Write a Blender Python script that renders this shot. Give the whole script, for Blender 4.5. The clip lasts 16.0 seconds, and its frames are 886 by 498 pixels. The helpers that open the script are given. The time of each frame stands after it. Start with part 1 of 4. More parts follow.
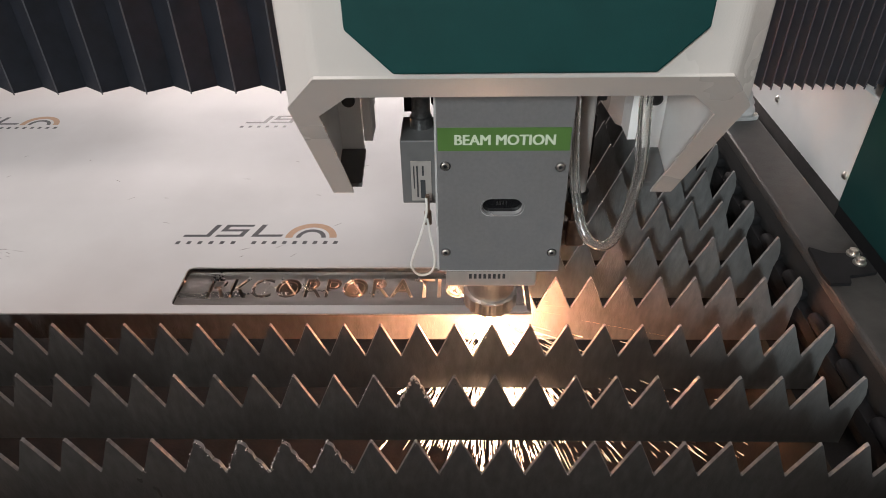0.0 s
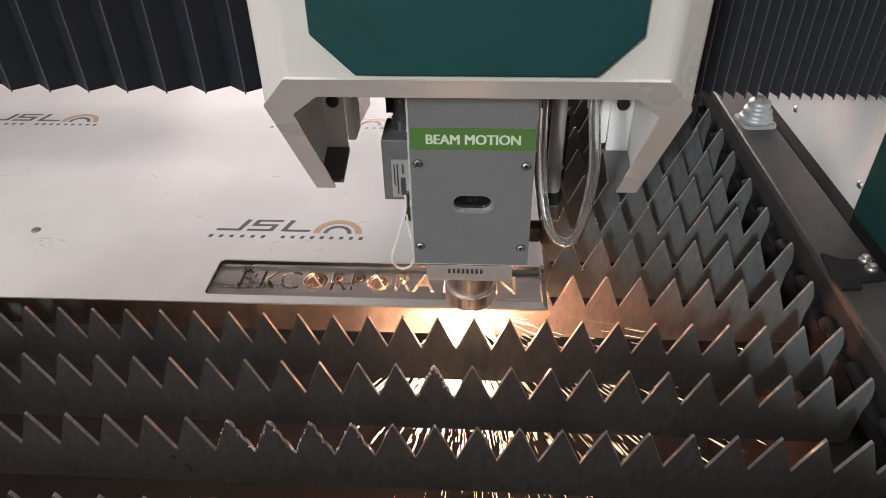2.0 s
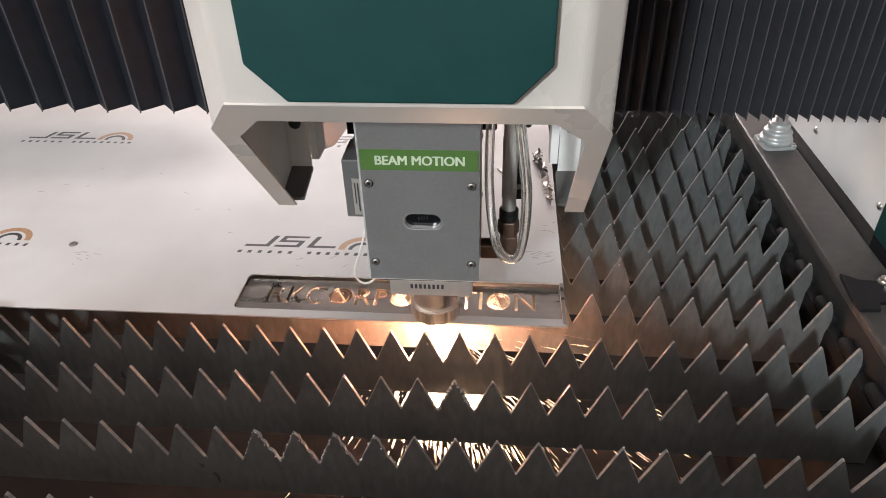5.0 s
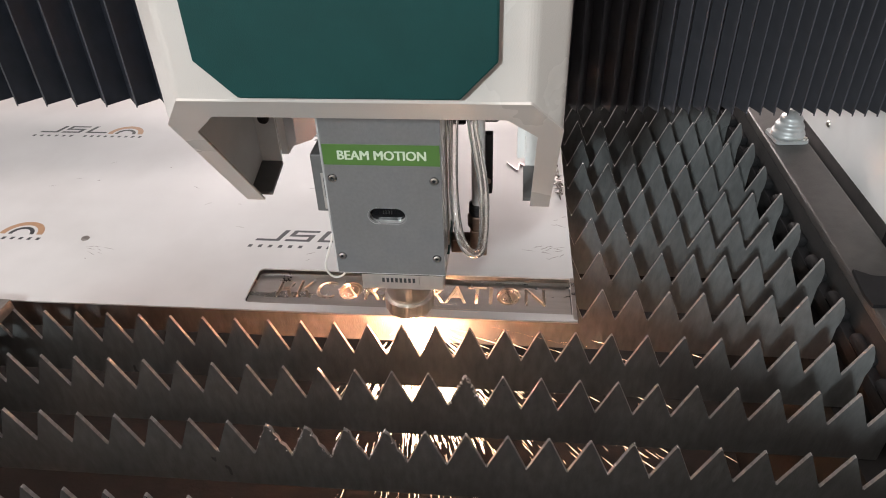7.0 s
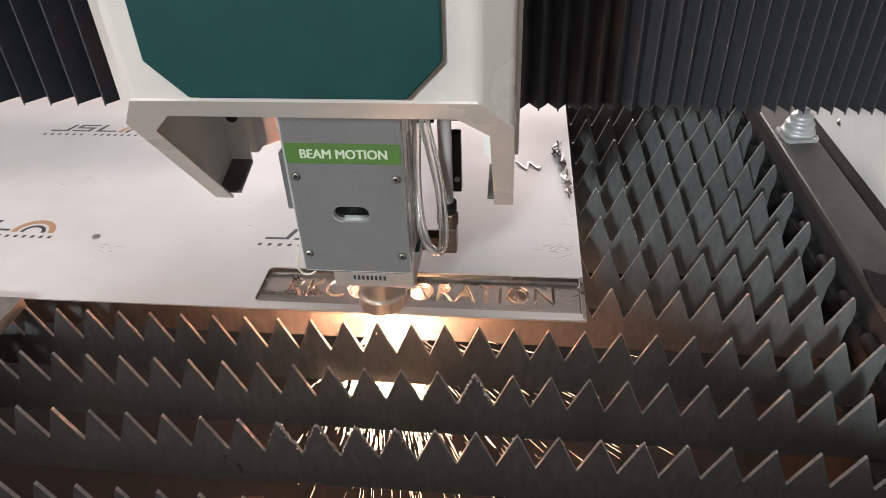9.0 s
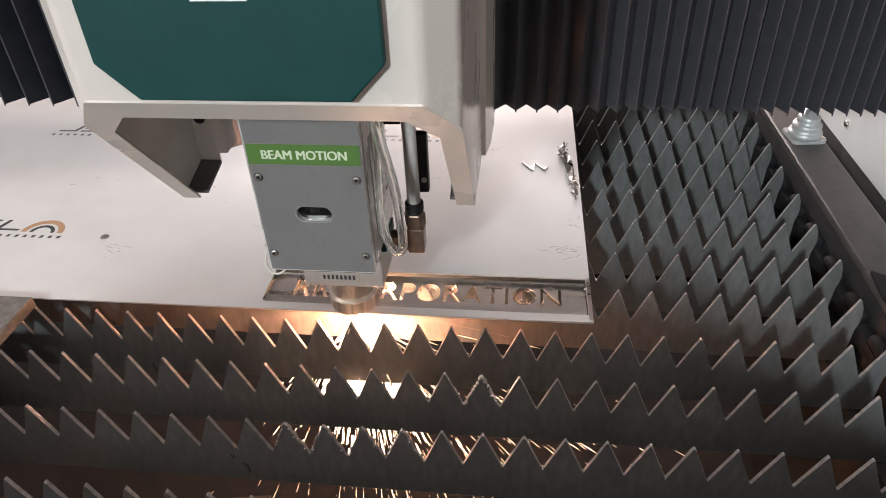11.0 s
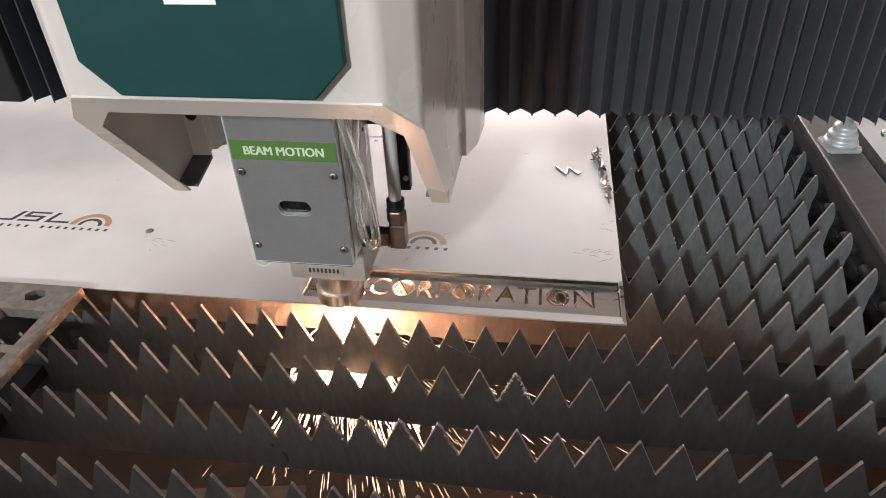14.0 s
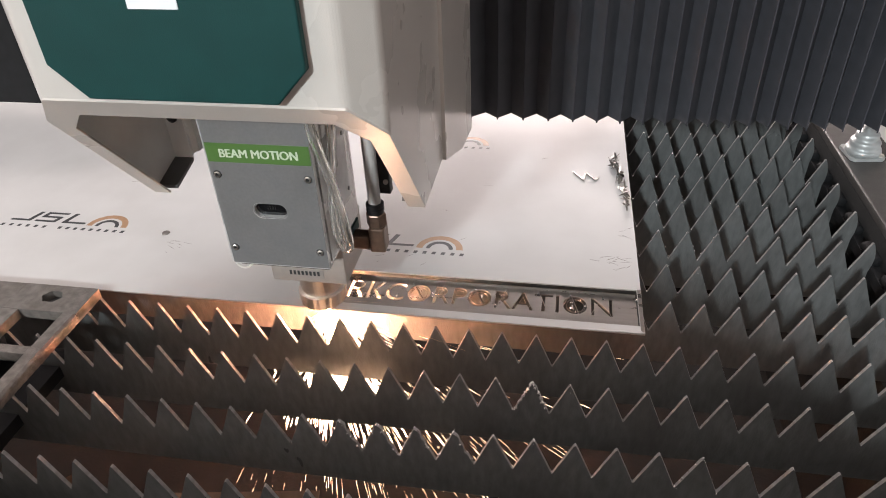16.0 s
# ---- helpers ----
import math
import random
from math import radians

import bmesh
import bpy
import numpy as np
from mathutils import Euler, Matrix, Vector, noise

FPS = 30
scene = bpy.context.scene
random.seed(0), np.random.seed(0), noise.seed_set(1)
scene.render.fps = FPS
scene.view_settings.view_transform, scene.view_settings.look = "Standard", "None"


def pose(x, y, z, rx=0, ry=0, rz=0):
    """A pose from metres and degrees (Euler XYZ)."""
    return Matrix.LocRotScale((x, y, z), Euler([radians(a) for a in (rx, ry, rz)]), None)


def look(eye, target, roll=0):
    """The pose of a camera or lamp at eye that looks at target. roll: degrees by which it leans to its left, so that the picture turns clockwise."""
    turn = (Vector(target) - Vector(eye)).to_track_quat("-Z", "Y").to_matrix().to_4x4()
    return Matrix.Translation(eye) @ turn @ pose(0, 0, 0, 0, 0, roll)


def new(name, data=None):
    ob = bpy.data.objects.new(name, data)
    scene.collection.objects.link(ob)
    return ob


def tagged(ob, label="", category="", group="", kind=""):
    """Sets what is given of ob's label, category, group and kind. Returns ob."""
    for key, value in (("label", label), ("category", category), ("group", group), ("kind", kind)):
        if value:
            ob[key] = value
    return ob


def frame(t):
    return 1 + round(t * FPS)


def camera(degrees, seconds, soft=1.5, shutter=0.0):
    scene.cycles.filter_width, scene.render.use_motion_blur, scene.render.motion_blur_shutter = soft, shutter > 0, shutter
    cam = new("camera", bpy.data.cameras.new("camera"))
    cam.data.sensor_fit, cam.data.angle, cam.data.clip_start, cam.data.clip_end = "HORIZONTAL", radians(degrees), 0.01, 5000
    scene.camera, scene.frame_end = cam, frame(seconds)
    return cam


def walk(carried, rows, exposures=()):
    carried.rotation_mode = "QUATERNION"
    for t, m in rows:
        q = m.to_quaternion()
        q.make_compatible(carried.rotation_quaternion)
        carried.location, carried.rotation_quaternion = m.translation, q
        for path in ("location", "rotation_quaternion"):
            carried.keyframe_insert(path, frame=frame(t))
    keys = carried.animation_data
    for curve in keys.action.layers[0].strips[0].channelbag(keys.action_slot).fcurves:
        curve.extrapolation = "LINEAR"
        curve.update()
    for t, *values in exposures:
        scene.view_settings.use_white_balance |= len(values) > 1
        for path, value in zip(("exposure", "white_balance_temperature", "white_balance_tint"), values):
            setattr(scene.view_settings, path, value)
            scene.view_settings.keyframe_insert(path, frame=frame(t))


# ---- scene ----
cam = camera(65.958, 16.0, soft=0.95)
walk(cam, [
    (0, look((-0.3442, -0.3956, 0.4432), (-0.3591, 0.0830, 0.0816), -1.148)),
    (0.5, look((-0.3461, -0.4018, 0.4463), (-0.3630, 0.0795, 0.0885), -1.221)),
    (1, look((-0.3513, -0.4140, 0.4503), (-0.3774, 0.0696, 0.0961), -1.281)),
    (1.5, look((-0.3547, -0.4223, 0.4537), (-0.3848, 0.0617, 0.1004), -0.882)),
    (2, look((-0.3462, -0.4236, 0.4526), (-0.3773, 0.0576, 0.0956), -1.008)),
    (2.5, look((-0.3457, -0.4214, 0.4499), (-0.3781, 0.0585, 0.0912), -1.168)),
    (3, look((-0.3451, -0.4197, 0.4475), (-0.3766, 0.0582, 0.0861), -0.933)),
    (3.5, look((-0.3462, -0.4278, 0.4598), (-0.3881, 0.0577, 0.1097), -1.517)),
    (4, look((-0.3442, -0.4343, 0.4642), (-0.3903, 0.0541, 0.1188), -1.660)),
    (6.5, look((-0.3513, -0.4381, 0.4663), (-0.4055, 0.0478, 0.1186), -1.949)),
    (7, look((-0.3499, -0.4363, 0.4669), (-0.4054, 0.0475, 0.1163), -2.066)),
    (7.5, look((-0.3507, -0.4381, 0.4643), (-0.4079, 0.0443, 0.1122), -2.190)),
    (8, look((-0.3516, -0.4388, 0.4656), (-0.4099, 0.0431, 0.1129), -2.058)),
    (8.5, look((-0.3546, -0.4394, 0.4678), (-0.4153, 0.0423, 0.1153), -2.173)),
    (9, look((-0.3530, -0.4365, 0.4686), (-0.4139, 0.0455, 0.1165), -2.385)),
    (11.5, look((-0.3556, -0.4375, 0.4715), (-0.4216, 0.0434, 0.1188), -2.475)),
    (12, look((-0.3565, -0.4356, 0.4691), (-0.4235, 0.0427, 0.1131), -2.417)),
    (12.5, look((-0.3603, -0.4362, 0.4737), (-0.4315, 0.0450, 0.1225), -2.635)),
    (13, look((-0.3630, -0.4428, 0.4753), (-0.4366, 0.0386, 0.1249), -2.676)),
    (13.5, look((-0.3662, -0.4499, 0.4778), (-0.4428, 0.0325, 0.1293), -2.529)),
    (14, look((-0.3677, -0.4546, 0.4765), (-0.4523, 0.0266, 0.1281), -2.625)),
    (14.5, look((-0.3728, -0.4546, 0.4783), (-0.4600, 0.0266, 0.1307), -2.423)),
    (15, look((-0.3761, -0.4551, 0.4802), (-0.4684, 0.0263, 0.1342), -2.648)),
    (15.5, look((-0.3742, -0.4521, 0.4779), (-0.4680, 0.0286, 0.1313), -2.651)),
    (16, look((-0.3745, -0.4489, 0.4777), (-0.4689, 0.0315, 0.1308), -2.653)),
], exposures=[(0, -0.22, 6800, 17), (2, -0.10, 6800, 17), (4, 0.04, 6800, 17), (8, 0.13, 6800, 17), (16, 0.17, 6800, 17)])

# head travel: metres per second along the slats, to the left
SPEED = -0.0188
TIMES = [i * 0.5 for i in range(33)]

# ---- light ----
world = bpy.data.worlds.new("hall_air")
scene.world = world
world.use_nodes = True
world.node_tree.nodes["Background"].inputs[0].default_value = (0.80, 0.88, 1.0, 1)
world.node_tree.nodes["Background"].inputs[1].default_value = 0.045


def area_lamp(name, eye, target, sx, sy, watts, colour):
    d = bpy.data.lights.new(name, "AREA")
    d.shape, d.size, d.size_y, d.energy, d.color = "RECTANGLE", sx, sy, watts, colour
    ob = new(name, d)
    ob.matrix_world = look(eye, target)
    return ob


area_lamp("ceiling_lamp", (-0.9, 0.9, 4.1), (-0.9, 0.9, 0), 3.5, 5.0, 160, (1.0, 0.92, 0.89))
# added unseen lamp, placed to light the slat faces and cast the tooth shadows
area_lamp("front_key_light", (-1.9, -4.6, 2.45), (-0.2, 0.3, 0.1), 0.40, 0.40, 230, (0.82, 0.97, 1.0))
# two added fill lamps without a visible source, for the sheet and right bellows
area_lamp("side_fill_light", (-4.2, -1.5, 1.9), (-0.5, 0.3, 0.1), 2.4, 1.8, 28, (1.0, 0.93, 0.90))
area_lamp("side_fill_light", (1.5, -0.5, 1.5), (0.2, 0.3, 0.3), 1.0, 0.8, 6, (1.0, 0.94, 0.91))
# added low fill from the left for the slats; the hall has no window
area_lamp("slat_fill_light", (-4.4, -2.8, 1.5), (0.1, 0.5, 0), 1.6, 1.2, 22, (1.0, 0.96, 0.94))
# added fill from behind that brightens the sheet below the gantry
area_lamp("rear_fill_light", (-1.1, 5.2, 1.75), (-0.2, 0.5, 0), 4.0, 2.0, 285, (1.0, 0.93, 0.91))


# ---- materials ----
def mat(name, base, rough=0.5, metal=0.0, vary=0.15, scale=40.0, bump=0.0, bump_scale=300.0, coat=0.0, stretch=(1, 1, 1),
        stain=None, stain_scale=6.0, stain_amount=0.5, rough_vary=0.1, still=False):
    m = bpy.data.materials.new(name)
    m.use_nodes = True
    n, l = m.node_tree.nodes, m.node_tree.links
    b = n["Principled BSDF"]
    tc, mp = n.new("ShaderNodeTexCoord"), n.new("ShaderNodeMapping")
    mp.inputs["Scale"].default_value = stretch
    if still:
        l.new(n.new("ShaderNodeNewGeometry").outputs["Position"], mp.inputs["Vector"])
    else:
        l.new(tc.outputs["Object"], mp.inputs["Vector"])
    fine, broad = n.new("ShaderNodeTexNoise"), n.new("ShaderNodeTexNoise")
    fine.inputs["Scale"].default_value, fine.inputs["Detail"].default_value = scale, 6
    broad.inputs["Scale"].default_value, broad.inputs["Detail"].default_value = stain_scale, 5
    for t in (fine, broad):
        l.new(mp.outputs["Vector"], t.inputs["Vector"])
    ramp = n.new("ShaderNodeMapRange")
    ramp.inputs["From Min"].default_value, ramp.inputs["From Max"].default_value = 0.3, 0.7
    ramp.inputs["To Min"].default_value, ramp.inputs["To Max"].default_value = 1 - vary, 1 + vary
    l.new(fine.outputs["Fac"], ramp.inputs["Value"])
    mul = n.new("ShaderNodeVectorMath")
    mul.operation = "SCALE"
    mul.inputs[0].default_value = base
    l.new(ramp.outputs["Result"], mul.inputs["Scale"])
    out = mul.outputs["Vector"]
    if stain:
        mask = n.new("ShaderNodeMapRange")
        mask.inputs["From Min"].default_value, mask.inputs["From Max"].default_value = 0.48, 0.72
        mask.inputs["To Max"].default_value = stain_amount
        l.new(broad.outputs["Fac"], mask.inputs["Value"])
        mix = n.new("ShaderNodeMix")
        mix.data_type = "RGBA"
        l.new(mask.outputs["Result"], mix.inputs["Factor"])
        l.new(out, mix.inputs["A"])
        mix.inputs["B"].default_value = (*stain, 1)
        out = mix.outputs["Result"]
    l.new(out, b.inputs["Base Color"])
    rr = n.new("ShaderNodeMapRange")
    rr.inputs["From Min"].default_value, rr.inputs["From Max"].default_value = 0.3, 0.7
    rr.inputs["To Min"].default_value, rr.inputs["To Max"].default_value = max(rough - rough_vary, 0.03), min(rough + rough_vary, 1)
    l.new(broad.outputs["Fac"], rr.inputs["Value"])
    l.new(rr.outputs["Result"], b.inputs["Roughness"])
    b.inputs["Metallic"].default_value = metal
    b.inputs["Coat Weight"].default_value = coat
    b.inputs["Coat Roughness"].default_value = 0.25
    if bump:
        bn, bp = n.new("ShaderNodeTexNoise"), n.new("ShaderNodeBump")
        bn.inputs["Scale"].default_value, bn.inputs["Detail"].default_value = bump_scale, 3
        l.new(mp.outputs["Vector"], bn.inputs["Vector"])
        bp.inputs["Strength"].default_value, bp.inputs["Distance"].default_value = bump, 0.001
        l.new(bn.outputs["Fac"], bp.inputs["Height"])
        l.new(bp.outputs["Normal"], b.inputs["Normal"])
    return m


def glow(name, colour, strength):
    m = bpy.data.materials.new(name)
    m.use_nodes = True
    b = m.node_tree.nodes["Principled BSDF"]
    b.inputs["Base Color"].default_value = (0, 0, 0, 1)
    b.inputs["Emission Color"].default_value = (*colour, 1)
    b.inputs["Emission Strength"].default_value = strength
    return m


def glass(name, colour, rough, ior):
    m = bpy.data.materials.new(name)
    m.use_nodes = True
    b = m.node_tree.nodes["Principled BSDF"]
    b.inputs["Base Color"].default_value = (*colour, 1)
    b.inputs["Transmission Weight"].default_value = 1
    b.inputs["Roughness"].default_value, b.inputs["IOR"].default_value = rough, ior
    return m


M_SLAT = mat("slat_steel", (0.175, 0.182, 0.182), 0.36, 0.4, 0.17, 150, 0.35, 600, stain=(0.085, 0.080, 0.077), stain_scale=9, stain_amount=0.6, stretch=(1, 1, 0.35), still=True)
M_EDGE = mat("cut_edge_steel", (0.28, 0.275, 0.27), 0.42, 0.35, 0.3, 200, still=True)
M_DROSS = mat("slag", (0.72, 0.70, 0.69), 0.24, 0.9, 0.3, 300, 0.6, 700)
M_FILM = mat("coated_sheet", (0.555, 0.546, 0.542), 0.5, 0.0, 0.025, 18, 0.06, 60, stain=(0.46, 0.447, 0.438), stain_scale=5, stain_amount=0.6)
M_STAINLESS = mat("bare_stainless", (0.35, 0.322, 0.30), 0.33, 0.9, 0.06, 30, 0.05, 400, stretch=(1, 6, 1))
M_SHEETEDGE = mat("sheet_edge", (0.62, 0.60, 0.58), 0.4, 0.6, 0.1, 200)
M_PAINT = mat("white_powder_coat", (0.57, 0.530, 0.495), 0.30, 0.0, 0.02, 25, 0.16, 1500, coat=0.35)
M_PAINT.node_tree.nodes["Principled BSDF"].inputs["Coat Roughness"].default_value = 0.16
# paler copy of the hood's white, with bounced light inside put into the colour
M_PAINT_PALE = mat("lightened_white_paint", (0.82, 0.80, 0.78), 0.6, 0.0, 0.06, 25, 0.1, 500)
M_GREEN = mat("teal_powder_coat", (0.003, 0.042, 0.040), 0.55, 0.0, 0.08, 40, 0.25, 1100)
M_GREEN.node_tree.nodes["Principled BSDF"].inputs["Specular IOR Level"].default_value = 0.25
M_STICKER = mat("paper_sticker", (0.80, 0.82, 0.85), 0.6, 0, 0.02)
M_ALU = mat("anodised_grey", (0.25, 0.244, 0.244), 0.42, 0.45, 0.05, 350, 0.12, 1200, stain=(0.21, 0.21, 0.22), stain_scale=20)
M_ALU_EDGE = mat("bright_aluminium", (0.70, 0.69, 0.68), 0.30, 0.4, 0.08, 120)
M_BLOCK = mat("satin_aluminium", (0.48, 0.44, 0.41), 0.36, 0.35, 0.05, 120)
M_BODY = mat("polished_aluminium", (0.62, 0.60, 0.58), 0.20, 0.95, 0.06, 60, 0.04, 200, stretch=(1, 1, 0.2))
M_CHROME = mat("polished_steel", (0.82, 0.77, 0.72), 0.33, 1.0, 0.05, 100)
M_BRASS = mat("brass_nut", (0.22, 0.15, 0.115), 0.32, 0.7, 0.2, 120)
M_BLACKP = mat("black_plastic", (0.02, 0.02, 0.021), 0.4, 0, 0.2, 100)
M_PANE = mat("black_pane", (0.008, 0.008, 0.009), 0.12, 0, 0.1, 100, rough_vary=0.03)
M_SCREW = mat("screw_steel", (0.20, 0.20, 0.20), 0.3, 0.9, 0.2, 300)
M_LABEL = mat("green_label", (0.078, 0.170, 0.040), 0.45, 0, 0.05, 60)
M_LETTER = mat("white_print", (0.60, 0.68, 0.52), 0.5, 0, 0.03, 100)
M_GREYBOX = mat("grey_box", (0.15, 0.147, 0.145), 0.5, 0.2, 0.06, 100)
M_HOSE = mat("grey_hose", (0.50, 0.47, 0.45), 0.45, 0, 0.06, 100)
M_CLEAR = glass("clear_hose", (0.98, 0.965, 0.94), 0.08, 1.32)
M_CLEAR.node_tree.nodes["Principled BSDF"].inputs["Transmission Weight"].default_value = 0.96
M_CABLE = mat("white_cable", (0.72, 0.70, 0.66), 0.4, 0, 0.04, 100)
M_BELLOWS = mat("bellows_cloth", (0.010, 0.012, 0.017), 0.60, 0, 0.2, 60, 0.15, 900)
M_BELLOWS.node_tree.nodes["Principled BSDF"].inputs["Specular IOR Level"].default_value = 0.2
M_SEAM_FINE = mat("fine_bellows_seam", (0.03, 0.031, 0.04), 0.6, 0, 0.2, 90)
# right bellows: same cloth in a lighter colour, for the sheen it catches
M_BELLOWS_FINE = mat("lightened_bellows_cloth", (0.040, 0.041, 0.048), 0.55, 0, 0.15, 60, 0.15, 900)
M_SEAM = mat("bellows_seam", (0.062, 0.066, 0.076), 0.5, 0, 0.2, 90)
M_FRAME = mat("dark_frame_steel", (0.075, 0.070, 0.067), 0.36, 0.3, 0.18, 60, 0.2, 500, stain=(0.115, 0.105, 0.098), stain_scale=12, stain_amount=0.6)
M_BLACKF = mat("black_frame_paint", (0.011, 0.011, 0.012), 0.75, 0, 0.2, 60, 0.2, 500)
M_BLACKF.node_tree.nodes["Principled BSDF"].inputs["Specular IOR Level"].default_value = 0.2
# rail web and ledge: shade put into a near-black colour against the flash's glow
M_RAIL_DARK = mat("darkened_rail_steel", (0.005, 0.005, 0.005), 0.85, 0, 0.3, 60, 0.3, 500)
M_WALLP = mat("white_side_panel", (0.86, 0.86, 0.85), 0.6, 0, 0.02, 25, 0.15, 700, stain=(0.72, 0.7, 0.68), stain_scale=14, stain_amount=0.3)
# rust brown lowered almost to black, with the shade under the slats included
M_RUST_DARK = mat("darkened_rusty_tray", (0.012, 0.0095, 0.008), 0.85, 0.2, 0.4, 40, 0.5, 200, stain=(0.022, 0.018, 0.016), stain_scale=5)
M_SCRAP = mat("rusty_scrap", (0.12, 0.066, 0.038), 0.6, 0.3, 0.35, 40, 0.5, 200, stain=(0.06, 0.04, 0.03), stain_scale=15)
M_CAST = mat("cast_steel", (0.225, 0.205, 0.19), 0.45, 0.5, 0.25, 120, 0.5, 500, stain=(0.12, 0.10, 0.085), stain_scale=22, stain_amount=0.7)
M_SILVER = mat("silver_paint", (0.50, 0.51, 0.51), 0.42, 0.35, 0.10, 60, 0.15, 300)
M_INK = mat("dark_ink", (0.045, 0.046, 0.05), 0.5, 0, 0.1, 200)
M_ORANGE = mat("copper_ink", (0.42, 0.25, 0.15), 0.45, 0.1, 0.08, 200)
M_FLOOR = mat("concrete_floor", (0.26, 0.25, 0.24), 0.7, 0, 0.15, 6, 0.2, 60, stain=(0.18, 0.17, 0.16), stain_scale=1.5)
M_HALL = mat("hall_wall", (0.50, 0.49, 0.47), 0.8, 0, 0.06, 3, stain=(0.42, 0.41, 0.4), stain_scale=0.8)
M_FLASH = glow("cutting_flash", (1.0, 0.38, 0.19), 2300)
M_FLASH_UP = glow("nozzle_flash", (1.0, 0.50, 0.27), 400)
M_SPARK = glow("spark_glow", (1.0, 0.68, 0.44), 6)
M_TRAIL = glow("spark_trail", (1.0, 0.66, 0.42), 1)
M_JET = glow("spark_jet", (1.0, 0.60, 0.36), 26)


# ---- building blocks ----
def mesh_of(name, bm, material, smooth=False):
    me = bpy.data.meshes.new(name)
    bmesh.ops.recalc_face_normals(bm, faces=bm.faces)
    bm.to_mesh(me)
    bm.free()
    for p in me.polygons:
        p.use_smooth = smooth
    for m in (material if isinstance(material, (list, tuple)) else [material]):
        me.materials.append(m)
    return me


def part(name, bm, material, parent, label="", smooth=False):
    ob = new(name, mesh_of(name, bm, material, smooth))
    ob.parent = parent
    if label:
        ob["label"] = label
    return ob


def thing(name, bm, material, label, category, group="", kind="", smooth=False):
    return tagged(new(name, mesh_of(name, bm, material, smooth)), label, category, group, kind)


def root(name, label, category, group="", kind=""):
    return tagged(new(name), label, category, group, kind)


def box(bm, x0, x1, y0, y1, z0, z1, bevel=0.0, index=0):
    r = bmesh.ops.create_cube(bm, size=1)
    bmesh.ops.transform(bm, verts=r["verts"], matrix=Matrix.Translation(((x0 + x1) / 2, (y0 + y1) / 2, (z0 + z1) / 2)) @ Matrix.Diagonal((x1 - x0, y1 - y0, z1 - z0, 1)))
    edges = list({e for v in r["verts"] for e in v.link_edges})
    for f in {f for v in r["verts"] for f in v.link_faces}:
        f.material_index = index
    if bevel:
        bmesh.ops.bevel(bm, geom=edges, offset=bevel, segments=2, affect="EDGES", profile=0.6)
    return bm


def boxes(*spec, bevel=0.0):
    bm = bmesh.new()
    for s in spec:
        box(bm, *s, bevel=bevel)
    return bm


def lathe(profile, centre=(0, 0, 0), axis="z", seg=32, bm=None):
    """profile: rows of (radius, height)."""
    bm = bm or bmesh.new()
    rings = []
    for rad, h in profile:
        ring = []
        for i in range(seg):
            a = 2 * math.pi * i / seg
            c, s = rad * math.cos(a), rad * math.sin(a)
            p = {"z": (c, s, h), "y": (c, h, s), "x": (h, c, s)}[axis]
            ring.append(bm.verts.new(Vector(p) + Vector(centre)))
        rings.append(ring)
    for a, b in zip(rings, rings[1:]):
        for i in range(seg):
            bm.faces.new((a[i], a[(i + 1) % seg], b[(i + 1) % seg], b[i]))
    bm.faces.new(rings[0])
    bm.faces.new(rings[-1])
    return bm


def prism(points, t0, t1, axis="y", bm=None, index=0):
    """A flat outline drawn out from t0 to t1 along an axis: (u, v) is (x, z) for y, (x, y) for z, (y, z) for x."""
    bm = bm or bmesh.new()
    def put(u, v, t):
        return {"y": (u, t, v), "z": (u, v, t), "x": (t, u, v)}[axis]
    a = [bm.verts.new(put(u, v, t0)) for u, v in points]
    b = [bm.verts.new(put(u, v, t1)) for u, v in points]
    fs = [bm.faces.new(a), bm.faces.new(b[::-1])]
    n = len(points)
    for i in range(n):
        fs.append(bm.faces.new((a[i], a[(i + 1) % n], b[(i + 1) % n], b[i])))
    for f in fs:
        f.material_index = index
    return bm


def tube(points, radius, seg=10, bm=None):
    """A round hose through points, smoothed."""
    bm = bm or bmesh.new()
    P = [Vector(p) for p in points]
    path = []
    for i in range(len(P) - 1):
        p0, p1, p2, p3 = P[max(i - 1, 0)], P[i], P[i + 1], P[min(i + 2, len(P) - 1)]
        for k in range(8):
            t = k / 8
            path.append(0.5 * (2 * p1 + (p2 - p0) * t + (2 * p0 - 5 * p1 + 4 * p2 - p3) * t * t + (3 * p1 - p0 - 3 * p2 + p3) * t ** 3))
    path.append(P[-1])
    rings, side = [], None
    for i, p in enumerate(path):
        d = (path[min(i + 1, len(path) - 1)] - path[max(i - 1, 0)]).normalized()
        side = (side - d * side.dot(d)).normalized() if side else d.orthogonal().normalized()
        up = d.cross(side)
        rings.append([bm.verts.new(p + radius * (side * math.cos(2 * math.pi * k / seg) + up * math.sin(2 * math.pi * k / seg))) for k in range(seg)])
    for a, b in zip(rings, rings[1:]):
        for k in range(seg):
            bm.faces.new((a[k], a[(k + 1) % seg], b[(k + 1) % seg], b[k]))
    bm.faces.new(rings[0])
    bm.faces.new(rings[-1])
    return bm


